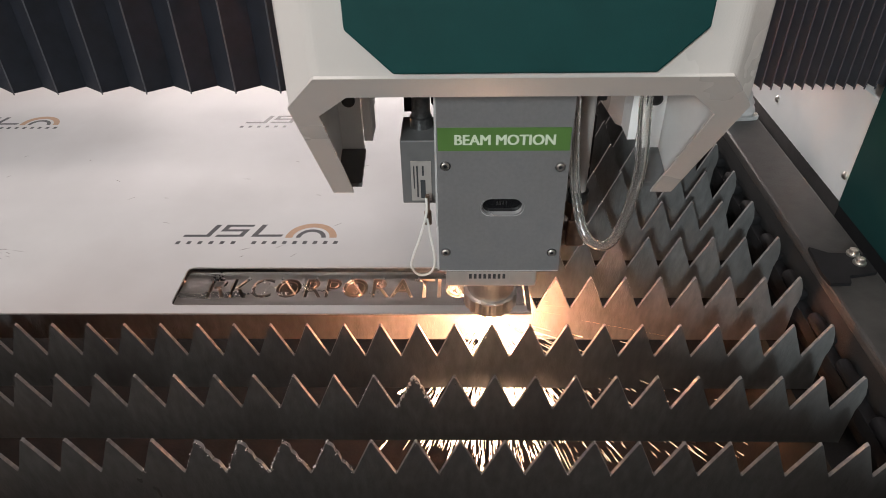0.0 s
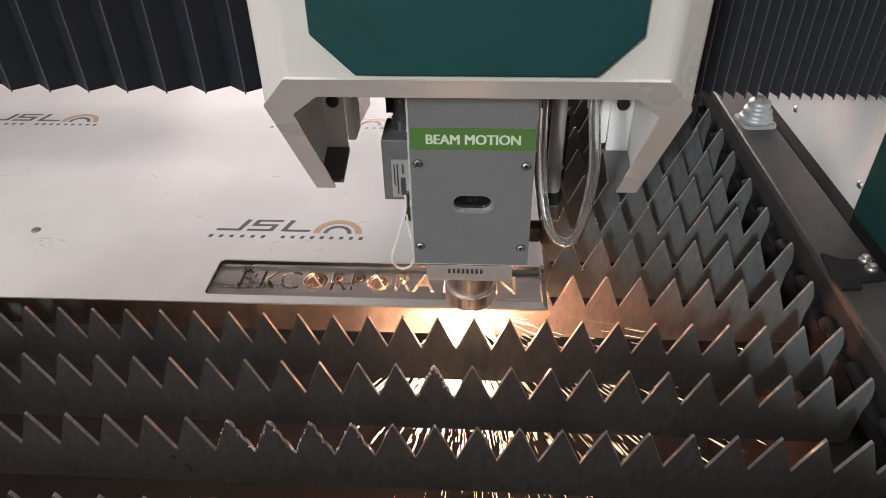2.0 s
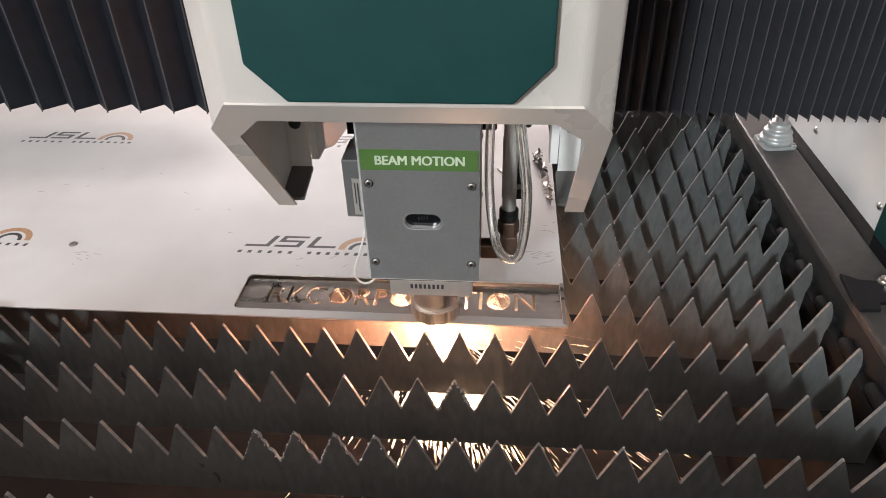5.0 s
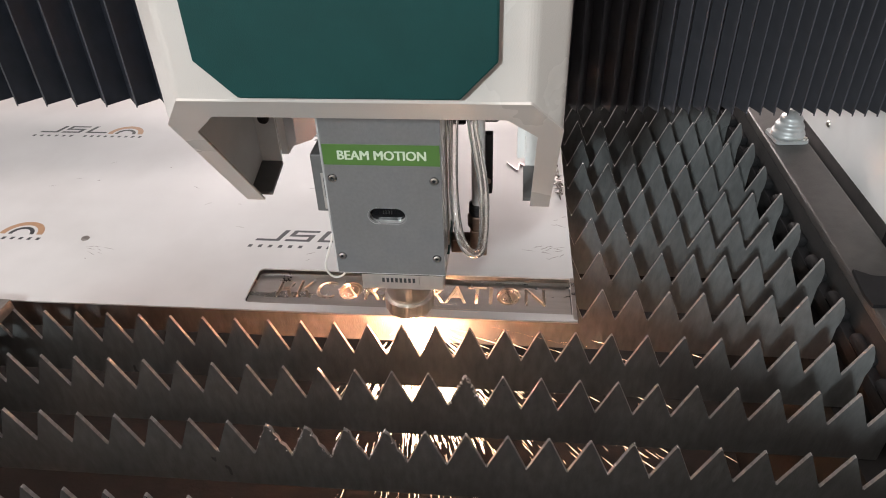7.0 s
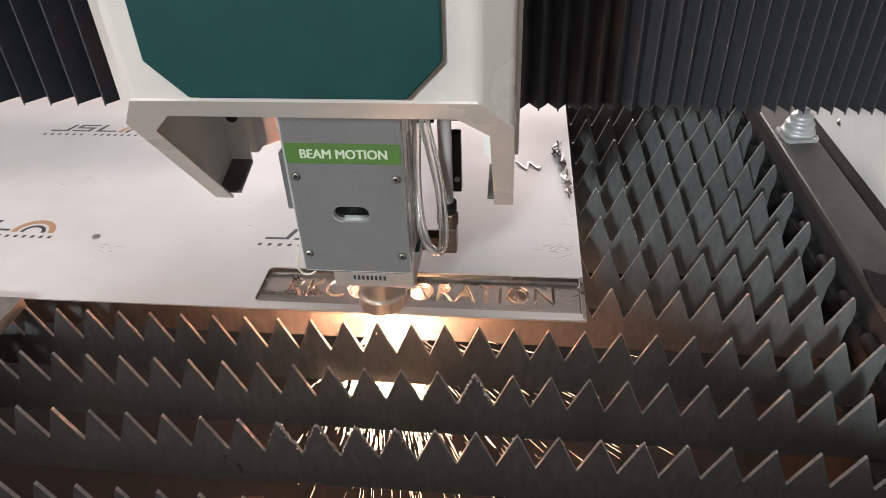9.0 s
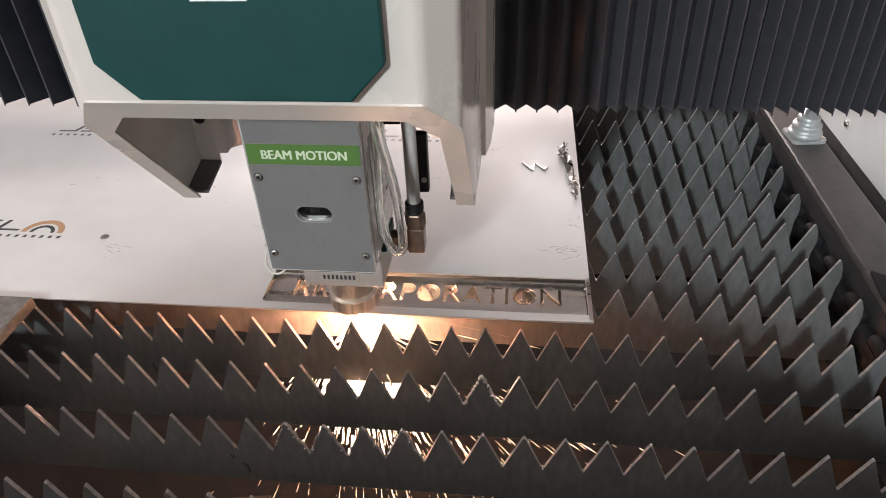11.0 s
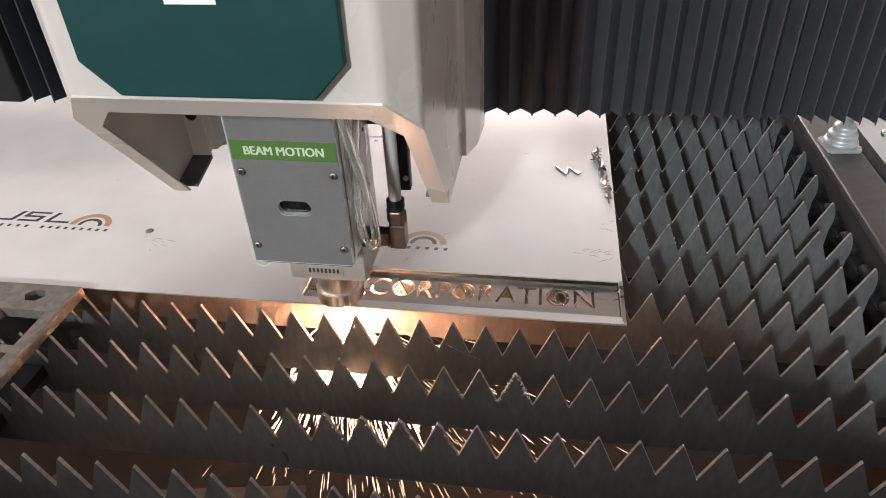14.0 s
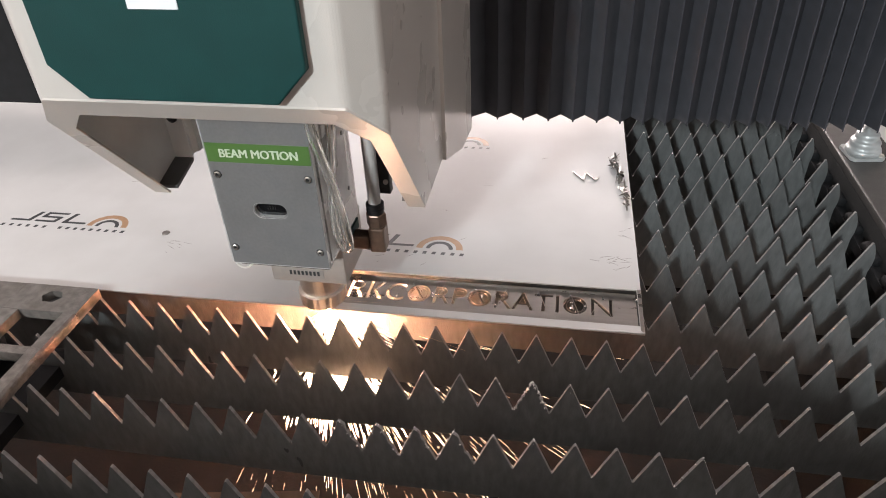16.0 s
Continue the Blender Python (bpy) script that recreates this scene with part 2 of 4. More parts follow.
def text_mesh(body, height, width, depth, shear=0.0, weight=0.0):
    """Lettering in the built-in font as a solid bmesh from the origin, capitals of that height and lines of that width."""
    c = bpy.data.curves.new("lettering", "FONT")
    c.body, c.extrude, c.shear, c.resolution_u, c.offset = body, 0.5, shear, 4, weight
    ob = bpy.data.objects.new("lettering", c)
    scene.collection.objects.link(ob)
    me = bpy.data.meshes.new_from_object(ob.evaluated_get(bpy.context.evaluated_depsgraph_get()))
    bpy.data.objects.remove(ob)
    bm = bmesh.new()
    bm.from_mesh(me)
    xs, ys = [v.co.x for v in bm.verts], [v.co.y for v in bm.verts]
    for v in bm.verts:
        v.co = ((v.co.x - min(xs)) * width / (max(xs) - min(xs)), (v.co.y - min(ys)) * height / (max(ys) - min(ys)), v.co.z * depth)
    return bm


# ---- workshop round the machine ----
def hall():
    b = thing("floor", boxes((-6, 6, -6, 6, -0.95, -0.90)), M_FLOOR, "worn grey concrete workshop floor", "floor", kind="structure")
    for name, s in (("wall_north", (-6, 6, 6, 6.2, -0.9, 4.2)), ("wall_south", (-6, 6, -6.2, -6, -0.9, 4.2)),
                    ("wall_east", (6, 6.2, -6.2, 6.2, -0.9, 4.2)), ("wall_west", (-6.2, -6, -6.2, 6.2, -0.9, 4.2))):
        thing(name, boxes(s), M_HALL, "plain grey plastered workshop wall", "wall", kind="structure")
    thing("ceiling", boxes((-6.2, 6.2, -6.2, 6.2, 4.2, 4.3)), M_HALL, "plain grey workshop ceiling", "ceiling", kind="structure")


hall()

# ---- bed: slats, rails, tray ----
PITCH = 0.035
SLATS = [(-0.2650, 0.0), (-0.1960, 0.001), (-0.1350, 0.001), (-0.0593, 0.0059), (0.0089, 0.0008), (0.0733, 0.001), (0.1427, -0.0012), (0.2113, 0.002), (0.2824, -0.0019),
         (0.3515, -0.0012), (0.4229, -0.002), (0.4912, 0.0007), (0.5582, -0.0003), (0.6253, -0.0009), (0.6940, 0.0), (0.7620, 0.001)]


TEETH, DEEP, LOW, THICK = 30, 0.0405, -0.086, 0.0034


def tooth_mesh(points, name):
    """One tooth from its outline, right foot to left foot, open below where it stands on the strip; its cut edge is paler."""
    bm = bmesh.new()
    a = [bm.verts.new((u, -THICK / 2, v)) for u, v in points]
    b = [bm.verts.new((u, THICK / 2, v)) for u, v in points]
    bm.faces.new(a)
    bm.faces.new(b[::-1])
    for i in range(len(points) - 1):
        bm.faces.new((a[i], a[i + 1], b[i + 1], b[i])).material_index = 1
    return mesh_of(name, bm, [M_SLAT, M_EDGE])


def worn_outline(rng):
    w = PITCH / 2 - 0.0006
    right = [(w, -DEEP), (0.0125 + rng.uniform(-0.001, 0.001), -0.028), (0.0092, -0.0235 + rng.uniform(-0.002, 0.002)), (0.0080, -0.0165), (0.0052, -0.0125 + rng.uniform(-0.001, 0.001)),
             (0.0044, -0.0065), (0.0018, -0.0032)]
    left = [(-0.0012, -0.0016), (-0.0034, -0.0088), (-0.0062, -0.0135 + rng.uniform(-0.001, 0.001)), (-w, -DEEP)]
    return right + left


def lump(bm, centre, size, rng):
    r = bmesh.ops.create_icosphere(bm, subdivisions=1, radius=1)
    turn = Euler((rng.uniform(0, 3), rng.uniform(0, 3), rng.uniform(0, 3))).to_matrix().to_4x4()
    m = Matrix.Translation(centre) @ turn @ Matrix.Diagonal((size * rng.uniform(0.6, 1.6), size * rng.uniform(0.4, 0.9), size * rng.uniform(0.4, 1.0), 1))
    bmesh.ops.transform(bm, verts=r["verts"], matrix=m)


def slats():
    rng = random.Random(3)
    w = PITCH / 2 - 0.0006
    strip_me = mesh_of("strip", boxes((-PITCH * (TEETH - 0.5), 0.0046, -THICK / 2, THICK / 2, LOW, -DEEP)), M_SLAT)
    end_me = tooth_mesh([(0.0046, -DEEP), (0.0066, -0.030), (0.0068, -0.020), (0.0045, -0.009), (0.0012, -0.0006), (-0.0004, 0.0), (-0.0012, -0.0012), (-w, -DEEP)], "tooth")
    plain = [tooth_mesh([(w, -DEEP), (0.0012 + j, -0.0014), (0.0004 + j, -0.0002), (-0.0004 + j, -0.0002), (-0.0012 + j, -0.0014), (-w, -DEEP)], "tooth") for j in (-0.0003, 0.0, 0.0003)]
    worn_at = {3: (13, 14, 15, 16), 4: (11,)}
    dross = {3: [(7, 0.9), (6, 0.5), (13, 0.8), (14, 0.6), (15, 0.6), (12, 0.3), (11, 0.3)], 4: [(11, 1.4), (12, 0.6), (14, 0.3), (10, 0.4)],
             6: [(8, 0.2), (9, 0.2)], 7: [(7, 0.4), (6, 0.2), (8, 0.2)], 14: [(3, 0.2)], 8: [(5, 0.6), (6, 0.6), (7, 0.6), (4, 0.2)], 9: [(7, 0.6), (6, 0.5), (5, 0.2)], 10: [(6, 0.6), (3, 0.3), (5, 0.2), (4, 0.3)],
             11: [(4, 0.3), (3, 0.3), (6, 0.3)], 12: [(3, 0.3), (5, 0.2)], 13: [(2, 0.2)]}
    drips = {3: range(6, 18), 4: range(8, 15), 7: range(4, 9), 8: range(3, 8), 9: range(3, 8), 10: range(3, 7)}
    for i, (y, dx) in enumerate(SLATS):
        ob = root("support_slat", "saw-toothed dark steel support slat of the cutting bed", "slat", "slats of the cutting bed")
        ob.location = (dx, y, 0)
        strip = new("strip", strip_me)
        strip.parent = ob
        for k in range(TEETH):
            me = end_me if k == 0 else tooth_mesh(worn_outline(rng), "tooth") if k in worn_at.get(i, ()) else rng.choice(plain)
            t = new("tooth", me)
            t.parent, t.location = ob, (-PITCH * k, 0, 0)
        if i in dross:
            bm = bmesh.new()
            for k, amount in dross[i]:
                for q in range(int(14 * amount) + 3):
                    s = rng.choice((-1, 1)) if amount > 0.55 else rng.choice((0, 0, 1))
                    h = rng.random() ** 1.5 * (1 if amount > 0.55 else 0.25)
                    lump(bm, (-PITCH * k + s * h * PITCH / 2, rng.uniform(-0.001, 0.001), -h * 0.040 + rng.uniform(-0.0005, 0.0008)), rng.uniform(0.0007, 0.0017), rng)
            for k in worn_at.get(i, ()):
                # crust of slag along the burnt flanks
                for q in range(70 if i == 4 else 16):
                    h, side = rng.random(), rng.choice((-1, 1))
                    lump(bm, (-PITCH * k + side * h * PITCH * 0.47, -0.0012 + rng.gauss(0, 0.0008), -h * 0.040 + rng.gauss(0, 0.0012)), rng.uniform(0.0007, 0.0018), rng)
            for k in drips.get(i, ()):
                for q in range(rng.choice((0, 2, 4))):
                    lump(bm, (-PITCH * (k + 0.5) + rng.gauss(0, 0.0011), -0.0012 + rng.uniform(-0.0006, 0.0006), -0.0405 + rng.uniform(-0.0015, 0.002)), rng.uniform(0.0006, 0.0013), rng)
            tagged(part("dross", bm, M_DROSS, ob, "silvery beads of solidified slag"), kind="stuff")


slats()


def bed_frame():
    r = root("bed_rail", "dark steel side rail of the cutting bed beside the slats", "rail", kind="structure")
    part("rail_top", boxes((0.0225, 0.0805, -0.618, 1.3, -0.012, 0.0), bevel=0.0032), M_FRAME, r)
    part("rail_web", boxes((0.024, 0.079, -0.618, 1.3, -0.10, -0.0122)), M_RAIL_DARK, r)
    part("slat_ledge", boxes((-0.012, 0.0238, -0.618, 1.3, -0.115, -0.088)), M_RAIL_DARK, r)
    part("ledge_plate", boxes((0.0112, 0.0238, -0.618, 1.3, -0.060, -0.044), bevel=0.001), M_BLACKF, r)
    spacer = mesh_of("spacer", lathe([(0.0062, 0.014), (0.0070, 0.015), (0.0070, 0.051), (0.0062, 0.052)], (0.0165, 0, -0.0375), "y", 14), M_BLACKF, True)
    for y, _ in SLATS:
        sp = new("spacer", spacer)
        sp.parent, sp.location = r, (0, y, 0)
    part("edge_channel", boxes((0.0792, 0.1162, -0.618, 1.3, -0.08, -0.040)), M_FRAME, r)
    g = root("rail_bracket", "black bent steel bracket bolted to the rail", "bracket")
    bm = prism([(0.024, 0.188), (0.0195, 0.146), (0.0215, 0.128), (0.042, 0.129), (0.045, 0.140), (0.075, 0.146), (0.075, 0.176), (0.040, 0.178)], 0.0005, 0.0045, "z")
    part("bracket_plate", bm, M_BLACKF, g)
    for y in (0.160, 0.175):
        bm = lathe([(0.0065, 0.0046), (0.0065, 0.0066), (0.0045, 0.0068), (0.0045, 0.0108), (0.003, 0.0112), (0.0028, 0.0085)], (0.0635, y, 0), seg=20)
        part("bolt", bm, M_CHROME, g, "zinc-plated socket bolt")
    w = root("side_panel", "white powder-coated side panel of the machine, teal at its front", "side panel", kind="structure")
    part("white_sheet", boxes((0.118, 0.122, 0.3105, 1.3, -0.0195, 0.112)), M_WALLP, w)
    part("teal_sheet", boxes((0.1165, 0.122, -0.618, 0.310, -0.022, 0.20)), M_GREEN, w, "dark teal sheet")
    # dark strips drawn for the shade along the panels' lower edge
    part("panel_shade_strip", boxes((0.1175, 0.122, -0.618, 0.310, -0.06, -0.0222)), M_BLACKF, w)
    part("panel_shade_strip", boxes((0.1185, 0.122, 0.3105, 1.3, -0.06, -0.0197)), M_FRAME, w)
    part("panel_back", boxes((0.1222, 0.30, -0.618, 1.3, -0.5, 0.108)), M_PAINT_PALE, w)
    for y, z in ((0.536, 0.0115), (0.3195, 0.0123), (0.75, 0.0115)):
        bm = lathe([(0.0052, 0), (0.0050, -0.0012), (0.0032, -0.0028), (0.0012, -0.0032)], (0.1178, y, z), "x", 18)
        part("panel_screw", bm, M_CHROME, w, "domed steel screw", True)
    f = root("rail_mount", "silver stepped conical mount on the rail", "mount")
    bm = prism([(-0.026, -0.021), (-0.021, -0.026), (0.021, -0.026), (0.026, -0.021), (0.026, 0.021), (0.021, 0.026), (-0.021, 0.026), (-0.026, 0.021)], 0, 0.005, "z")
    part("flange", bm, M_SILVER, f)
    bm = lathe([(0.0255, 0.005), (0.0262, 0.009), (0.0248, 0.013), (0.0215, 0.014), (0.0222, 0.018), (0.0222, 0.022), (0.0205, 0.025), (0.0165, 0.026), (0.0172, 0.030), (0.017, 0.034), (0.0150, 0.037), (0.010, 0.038), (0.0095, 0.046), (0.0075, 0.047)], seg=40)
    part("cone", bm, M_SILVER, f, smooth=True)
    for sx, sy in ((0.0195, -0.0195),):
        part("bolt", lathe([(0.004, 0.005), (0.004, 0.0085), (0.003, 0.009)], (sx, sy, 0), seg=14), M_CHROME, f)
    f.matrix_world = pose(0.0530, 0.512, 0.0005, 0, 0, 6) @ Matrix.Diagonal((0.9, 0.9, 0.95, 1))
    t = root("scrap_tray", "rusty brown scrap tray and cross beams under the slats", "tray", kind="structure")
    part("tray_floor", boxes((-2.0, 0.0, -0.618, 1.3, -0.40, -0.39)), M_RUST_DARK, t)
    part("tray_side", boxes((0.0005, 0.008, -0.618, 1.3, -0.40, -0.116)), M_RUST_DARK, t)
    part("tray_end", boxes((-2.0, 0.0, 1.301, 1.31, -0.40, 0.0)), M_BLACKF, t)
    part("tray_front", boxes((-2.0, 0.0, -0.6185, -0.610, -0.40, -0.05)), M_BLACKF, t)
    part("tray_left", boxes((-2.01, -2.001, -0.618, 1.3, -0.40, -0.05)), M_BLACKF, t)
    part("bed_base", boxes((-2.01, 0.30, -0.618, 1.3, -0.90, -0.505), bevel=0.003), M_PAINT_PALE, t, "pale grey machine base")
    part("tray_support", boxes((-1.95, -0.05, -0.60, 1.28, -0.504, -0.401)), M_BLACKF, t)
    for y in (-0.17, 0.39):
        part("cross_beam", boxes((-2.0, 0.0, y - 0.02, y + 0.02, -0.20, -0.15), bevel=0.003), M_RUST_DARK, t)


# unseen panel added to shade the near slats: its top falls away to both sides
SHADE_OUTLINE = [(0.30, -0.9), (0.30, 0.03), (-0.468, 0.396), (-0.95, 0.40), (-1.15, 0.24), (-2.2, 0.20), (-2.2, -0.9)]
thing("slat_shade_panel", prism(SHADE_OUTLINE, -0.66, -0.62, "y"), M_PAINT_PALE, "unseen light grey panel with sloping top, added to shade the near slats", "front panel", kind="structure")
bed_frame()


def worn_bar(x0, x1, y0, y1, z0, z1):
    """A long flame-cut bar whose upper outer edge is chipped and uneven."""
    rng = random.Random(17)
    bm = bmesh.new()
    rows, n = [], 90
    for i in range(n + 1):
        y = y0 + (y1 - y0) * i / n
        j, k = rng.uniform(0, 0.0010), rng.uniform(0, 0.0012)
        rows.append([bm.verts.new(p) for p in ((x0, y, z0), (x0, y, z1), (x1 - 0.0022 - j, y, z1), (x1 - 0.0004 - 0.5 * j, y, z1 - 0.0016 - k), (x1, y, z1 - 0.004 - k), (x1 - 0.0006 * (i % 2), y, z0))])
    for a, b in zip(rows, rows[1:]):
        for q in range(6):
            bm.faces.new((a[q], a[(q + 1) % 6], b[(q + 1) % 6], b[q]))
    bm.faces.new(rows[0])
    bm.faces.new(rows[-1])
    return bm


def clamp_plate():
    """Thick ribbed plate with a hexagonal socket and windows, lying over the slats' far end."""
    r = root("clamp_plate", "thick grey cast steel clamp plate with windows over the slats", "clamp plate")
    z0, z1, x0, x1, y0, y1 = 0.002, 0.014, -1.10, -0.872, -0.36, 0.0735
    bm = bmesh.new()
    # back flange with a hexagonal socket, ribs and rails between the windows
    hexa = [(-0.9165 + 0.0125 * math.cos(math.radians(a)), 0.0545 + 0.0105 * math.sin(math.radians(a))) for a in range(0, 360, 60)]
    outer = [(x1, y1), (x1, 0.0305), (-0.9605, 0.0305), (-0.9605, y1)]
    bm2 = bmesh.new()
    lo_o = [bm2.verts.new((u, v, z1)) for u, v in outer]
    lo_h = [bm2.verts.new((u, v, z1)) for u, v in hexa]
    e = [bm2.edges.new((lo_o[i], lo_o[(i + 1) % 4])) for i in range(4)] + [bm2.edges.new((lo_h[i], lo_h[(i + 1) % 6])) for i in range(6)]
    bmesh.ops.triangle_fill(bm2, edges=e, use_beauty=True)
    ext = bmesh.ops.extrude_face_region(bm2, geom=bm2.faces[:])
    bmesh.ops.translate(bm2, verts=[v for v in ext["geom"] if isinstance(v, bmesh.types.BMVert)], vec=(0, 0, z0 - z1))
    part("socket_flange", bm2, M_CAST, r)
    part("back_flange", boxes((x0, -0.9608, 0.0305, y1, z0, z1), bevel=0.001), M_CAST, r)
    part("edge_rail", worn_bar(-0.8873, x1, y0, 0.0303, z0, z1), M_CAST, r)
    part("inner_rail", boxes((x0, -0.9413, y0, 0.0303, z0, z1), bevel=0.001), M_CAST, r)
    for y in (-0.0275, -0.0905, -0.1535, -0.2165, -0.2795):
        part("rib", boxes((-0.9411, -0.8875, y - 0.0055, y + 0.0055, z0, z1), bevel=0.001), M_CAST, r)
    part("under_beam", boxes((x0, -0.899, y0, 0.03, -0.060, -0.045)), M_BLACKF, r)
    part("socket_floor", lathe([(0.013, 0.0025), (0.013, 0.0045)], (-0.9165, 0.0545, 0), seg=20), M_BLACKP, r)


clamp_plate()


# ---- the sheet being cut ----
SX0, SX1, SY0, SY1 = -0.627, -0.2805, 0.0978, 0.1570


def rounded(x0, x1, y0, y1, r, corners):
    pts = []
    for i, (cx, cy, a0) in enumerate(((x1 - r, y1 - r, 0), (x0 + r, y1 - r, 90), (x0 + r, y0 + r, 180), (x1 - r, y0 + r, 270))):
        if i in corners:
            pts += [(cx + r * math.cos(math.radians(a0 + 15 * k)), cy + r * math.sin(math.radians(a0 + 15 * k))) for k in range(7)]
        else:
            pts.append(((x1, y1), (x0, y1), (x0, y0), (x1, y0))[i])
    return pts


def sheet():
    bm = bmesh.new()
    outer = [(-1.9, 0.0848), (-0.2762, 0.0862), (-0.2762, 0.30), (-0.2748, 0.95), (-1.9, 0.95)]
    inner = rounded(SX0, SX1, SY0, SY1, 0.006, (1, 2))
    loops = []
    for pts in (outer, inner):
        vs = [bm.verts.new((u, v, 0.0022)) for u, v in pts]
        loops += [bm.edges.new((vs[i], vs[(i + 1) % len(vs)])) for i in range(len(vs))]
    bmesh.ops.triangle_fill(bm, edges=loops, use_beauty=True)
    top = bm.faces[:]
    ext = bmesh.ops.extrude_face_region(bm, geom=top)
    vs = [v for v in ext["geom"] if isinstance(v, bmesh.types.BMVert)]
    bmesh.ops.translate(bm, verts=vs, vec=(0, 0, -0.0017))
    for f in bm.faces:
        if abs(f.normal.z) < 0.5 or f.calc_center_median().z < 0.001:
            f.material_index = 1
    ob = thing("steel_sheet", bm, [M_FILM, M_SHEETEDGE], "large white film-coated stainless sheet lying on the slats", "metal sheet")
    part("bare_margin", prism([(SX1 + 0.0004, 0.0915), (-0.2764, 0.0880), (-0.2764, SY1 + 0.001), (SX1 + 0.0004, SY1 + 0.001)], 0.00225, 0.0024, "z"), M_STAINLESS, ob, "bare metal margin where the film is gone")
    # curled lip of loose film along the front corner
    bm = bmesh.new()
    lip = [(-0.36 + 0.0834 * i / 12, 0.0862 + 0.0004 * math.sin(i * 1.7), 0.0026 + 0.00018 * i + 0.0004 * math.sin(i * 2.3)) for i in range(13)]
    for (xa, ya, za), (xb, yb, zb) in zip(lip, lip[1:]):
        bm.faces.new([bm.verts.new(p) for p in ((xa, ya - 0.0012, za), (xb, yb - 0.0012, zb), (xb, yb + 0.0026, 0.0025), (xa, ya + 0.0026, 0.0025))])
    bmesh.ops.remove_doubles(bm, verts=bm.verts, dist=0.00002)
    lipo = part("film_lip", bm, M_FILM, ob, "loose curled edge of the film")
    th = lipo.modifiers.new("thick", "SOLIDIFY")
    th.thickness = 0.0004


sheet()


def name_piece():
    """The strip that is being cut out of the sheet, with letters cut through it."""
    x0, x1, y0, y1, z0, z1 = SX0 + 0.0012, SX1 - 0.0012, SY0 + 0.0006, SY1 - 0.0022, -0.0010, 0.0006
    base = prism(rounded(x0, x1, y0, y1, 0.005, (1, 2)), z0, z1, "z")
    ob = thing("name_strip", base, M_STAINLESS, "bare stainless strip with cut-through lettering in the sheet", "cut strip")
    cut = text_mesh("CORPORATION", 0.0310, 0.2475, 0.02)
    bmesh.ops.translate(cut, verts=cut.verts, vec=(-0.5545, 0.1115, 0.0))
    # the two shapes before the word: plain upright, level and slanting bars with bridges between them
    lo, mid, hi, w = 0.1115, 0.1262, 0.1425, 0.0036
    for bar in ([(-0.5975, lo), (-0.5975 + w, lo), (-0.5975 + w, hi), (-0.5975, hi)],
                [(-0.5932, hi - w), (-0.5862, hi - w), (-0.5848, hi - 0.0012), (-0.5865, hi), (-0.5932, hi)],
                [(-0.5850, mid + w + 0.0008), (-0.5838, hi - w - 0.0016), (-0.5822, hi - w), (-0.5810, hi - 0.0062), (-0.5814, mid + 0.0044), (-0.5830, mid + w)],
                [(-0.5932, mid), (-0.5865, mid), (-0.5846, mid + 0.0018), (-0.5858, mid + w), (-0.5932, mid + w)],
                [(-0.5884, mid - 0.0010), (-0.5843, mid - 0.0010), (-0.5782, lo), (-0.5826, lo)],
                [(-0.5752, lo), (-0.5752 + w, lo), (-0.5752 + w, hi), (-0.5752, hi)],
                [(-0.5708, mid + 0.0012), (-0.5666, mid + 0.0012), (-0.5578, hi), (-0.5624, hi)],
                [(-0.5690, mid), (-0.5650, mid), (-0.5566, lo), (-0.5612, lo)]):
        prism(bar, -0.01, 0.01, "z", cut)
    cutter = new("lettering", mesh_of("lettering", cut, M_STAINLESS))
    mod = ob.modifiers.new("cut", "BOOLEAN")
    mod.operation, mod.solver, mod.object = "DIFFERENCE", "EXACT", cutter
    me = bpy.data.meshes.new_from_object(ob.evaluated_get(bpy.context.evaluated_depsgraph_get()))
    ob.modifiers.clear()
    ob.data = me
    bpy.data.objects.remove(cutter)
    for p in me.polygons:
        p.use_smooth = False
    ob.location, ob.rotation_euler = (0, 0, 0), (0, 0, 0)
    m = Matrix.Translation((0, y0, 0)) @ pose(0, 0, 0, -3.0) @ Matrix.Translation((0, -y0, 0))
    ob.matrix_world = m
    rng = random.Random(8)
    for k, x in enumerate((-0.5445, -0.5225, -0.4995, -0.4540, -0.4310, -0.3420)):
        bm = bmesh.new()
        for q in range(26):
            a = rng.uniform(0, 6.28)
            rad = 0.0085 * rng.uniform(0.8, 1.15) if k != 2 else 0.006 * rng.random()
            lump(bm, (x + rad * math.cos(a), 0.127 + 1.25 * rad * math.sin(a), rng.uniform(-0.0005, 0.0015)), rng.uniform(0.0006, 0.0014), rng)
        part("dross", bm, M_DROSS, ob, "beads of slag round a cut letter")
    bm = bmesh.new()
    for q in range(30):
        lump(bm, (-0.5935 + rng.gauss(0, 0.003), 0.140 + rng.gauss(0, 0.004), rng.uniform(0.0, 0.006)), rng.uniform(0.0005, 0.0014), rng)
    part("dross", bm, M_BLACKF, ob, "blackened slag burr")


name_piece()


SMALL_BAR = mesh_of("small_bar", prism([(0.0002, 0.0010), (0.0048, 0.0010), (0.0058, 0.0062), (0.0012, 0.0062)], 0.0, 0.00012, "z"), M_INK)


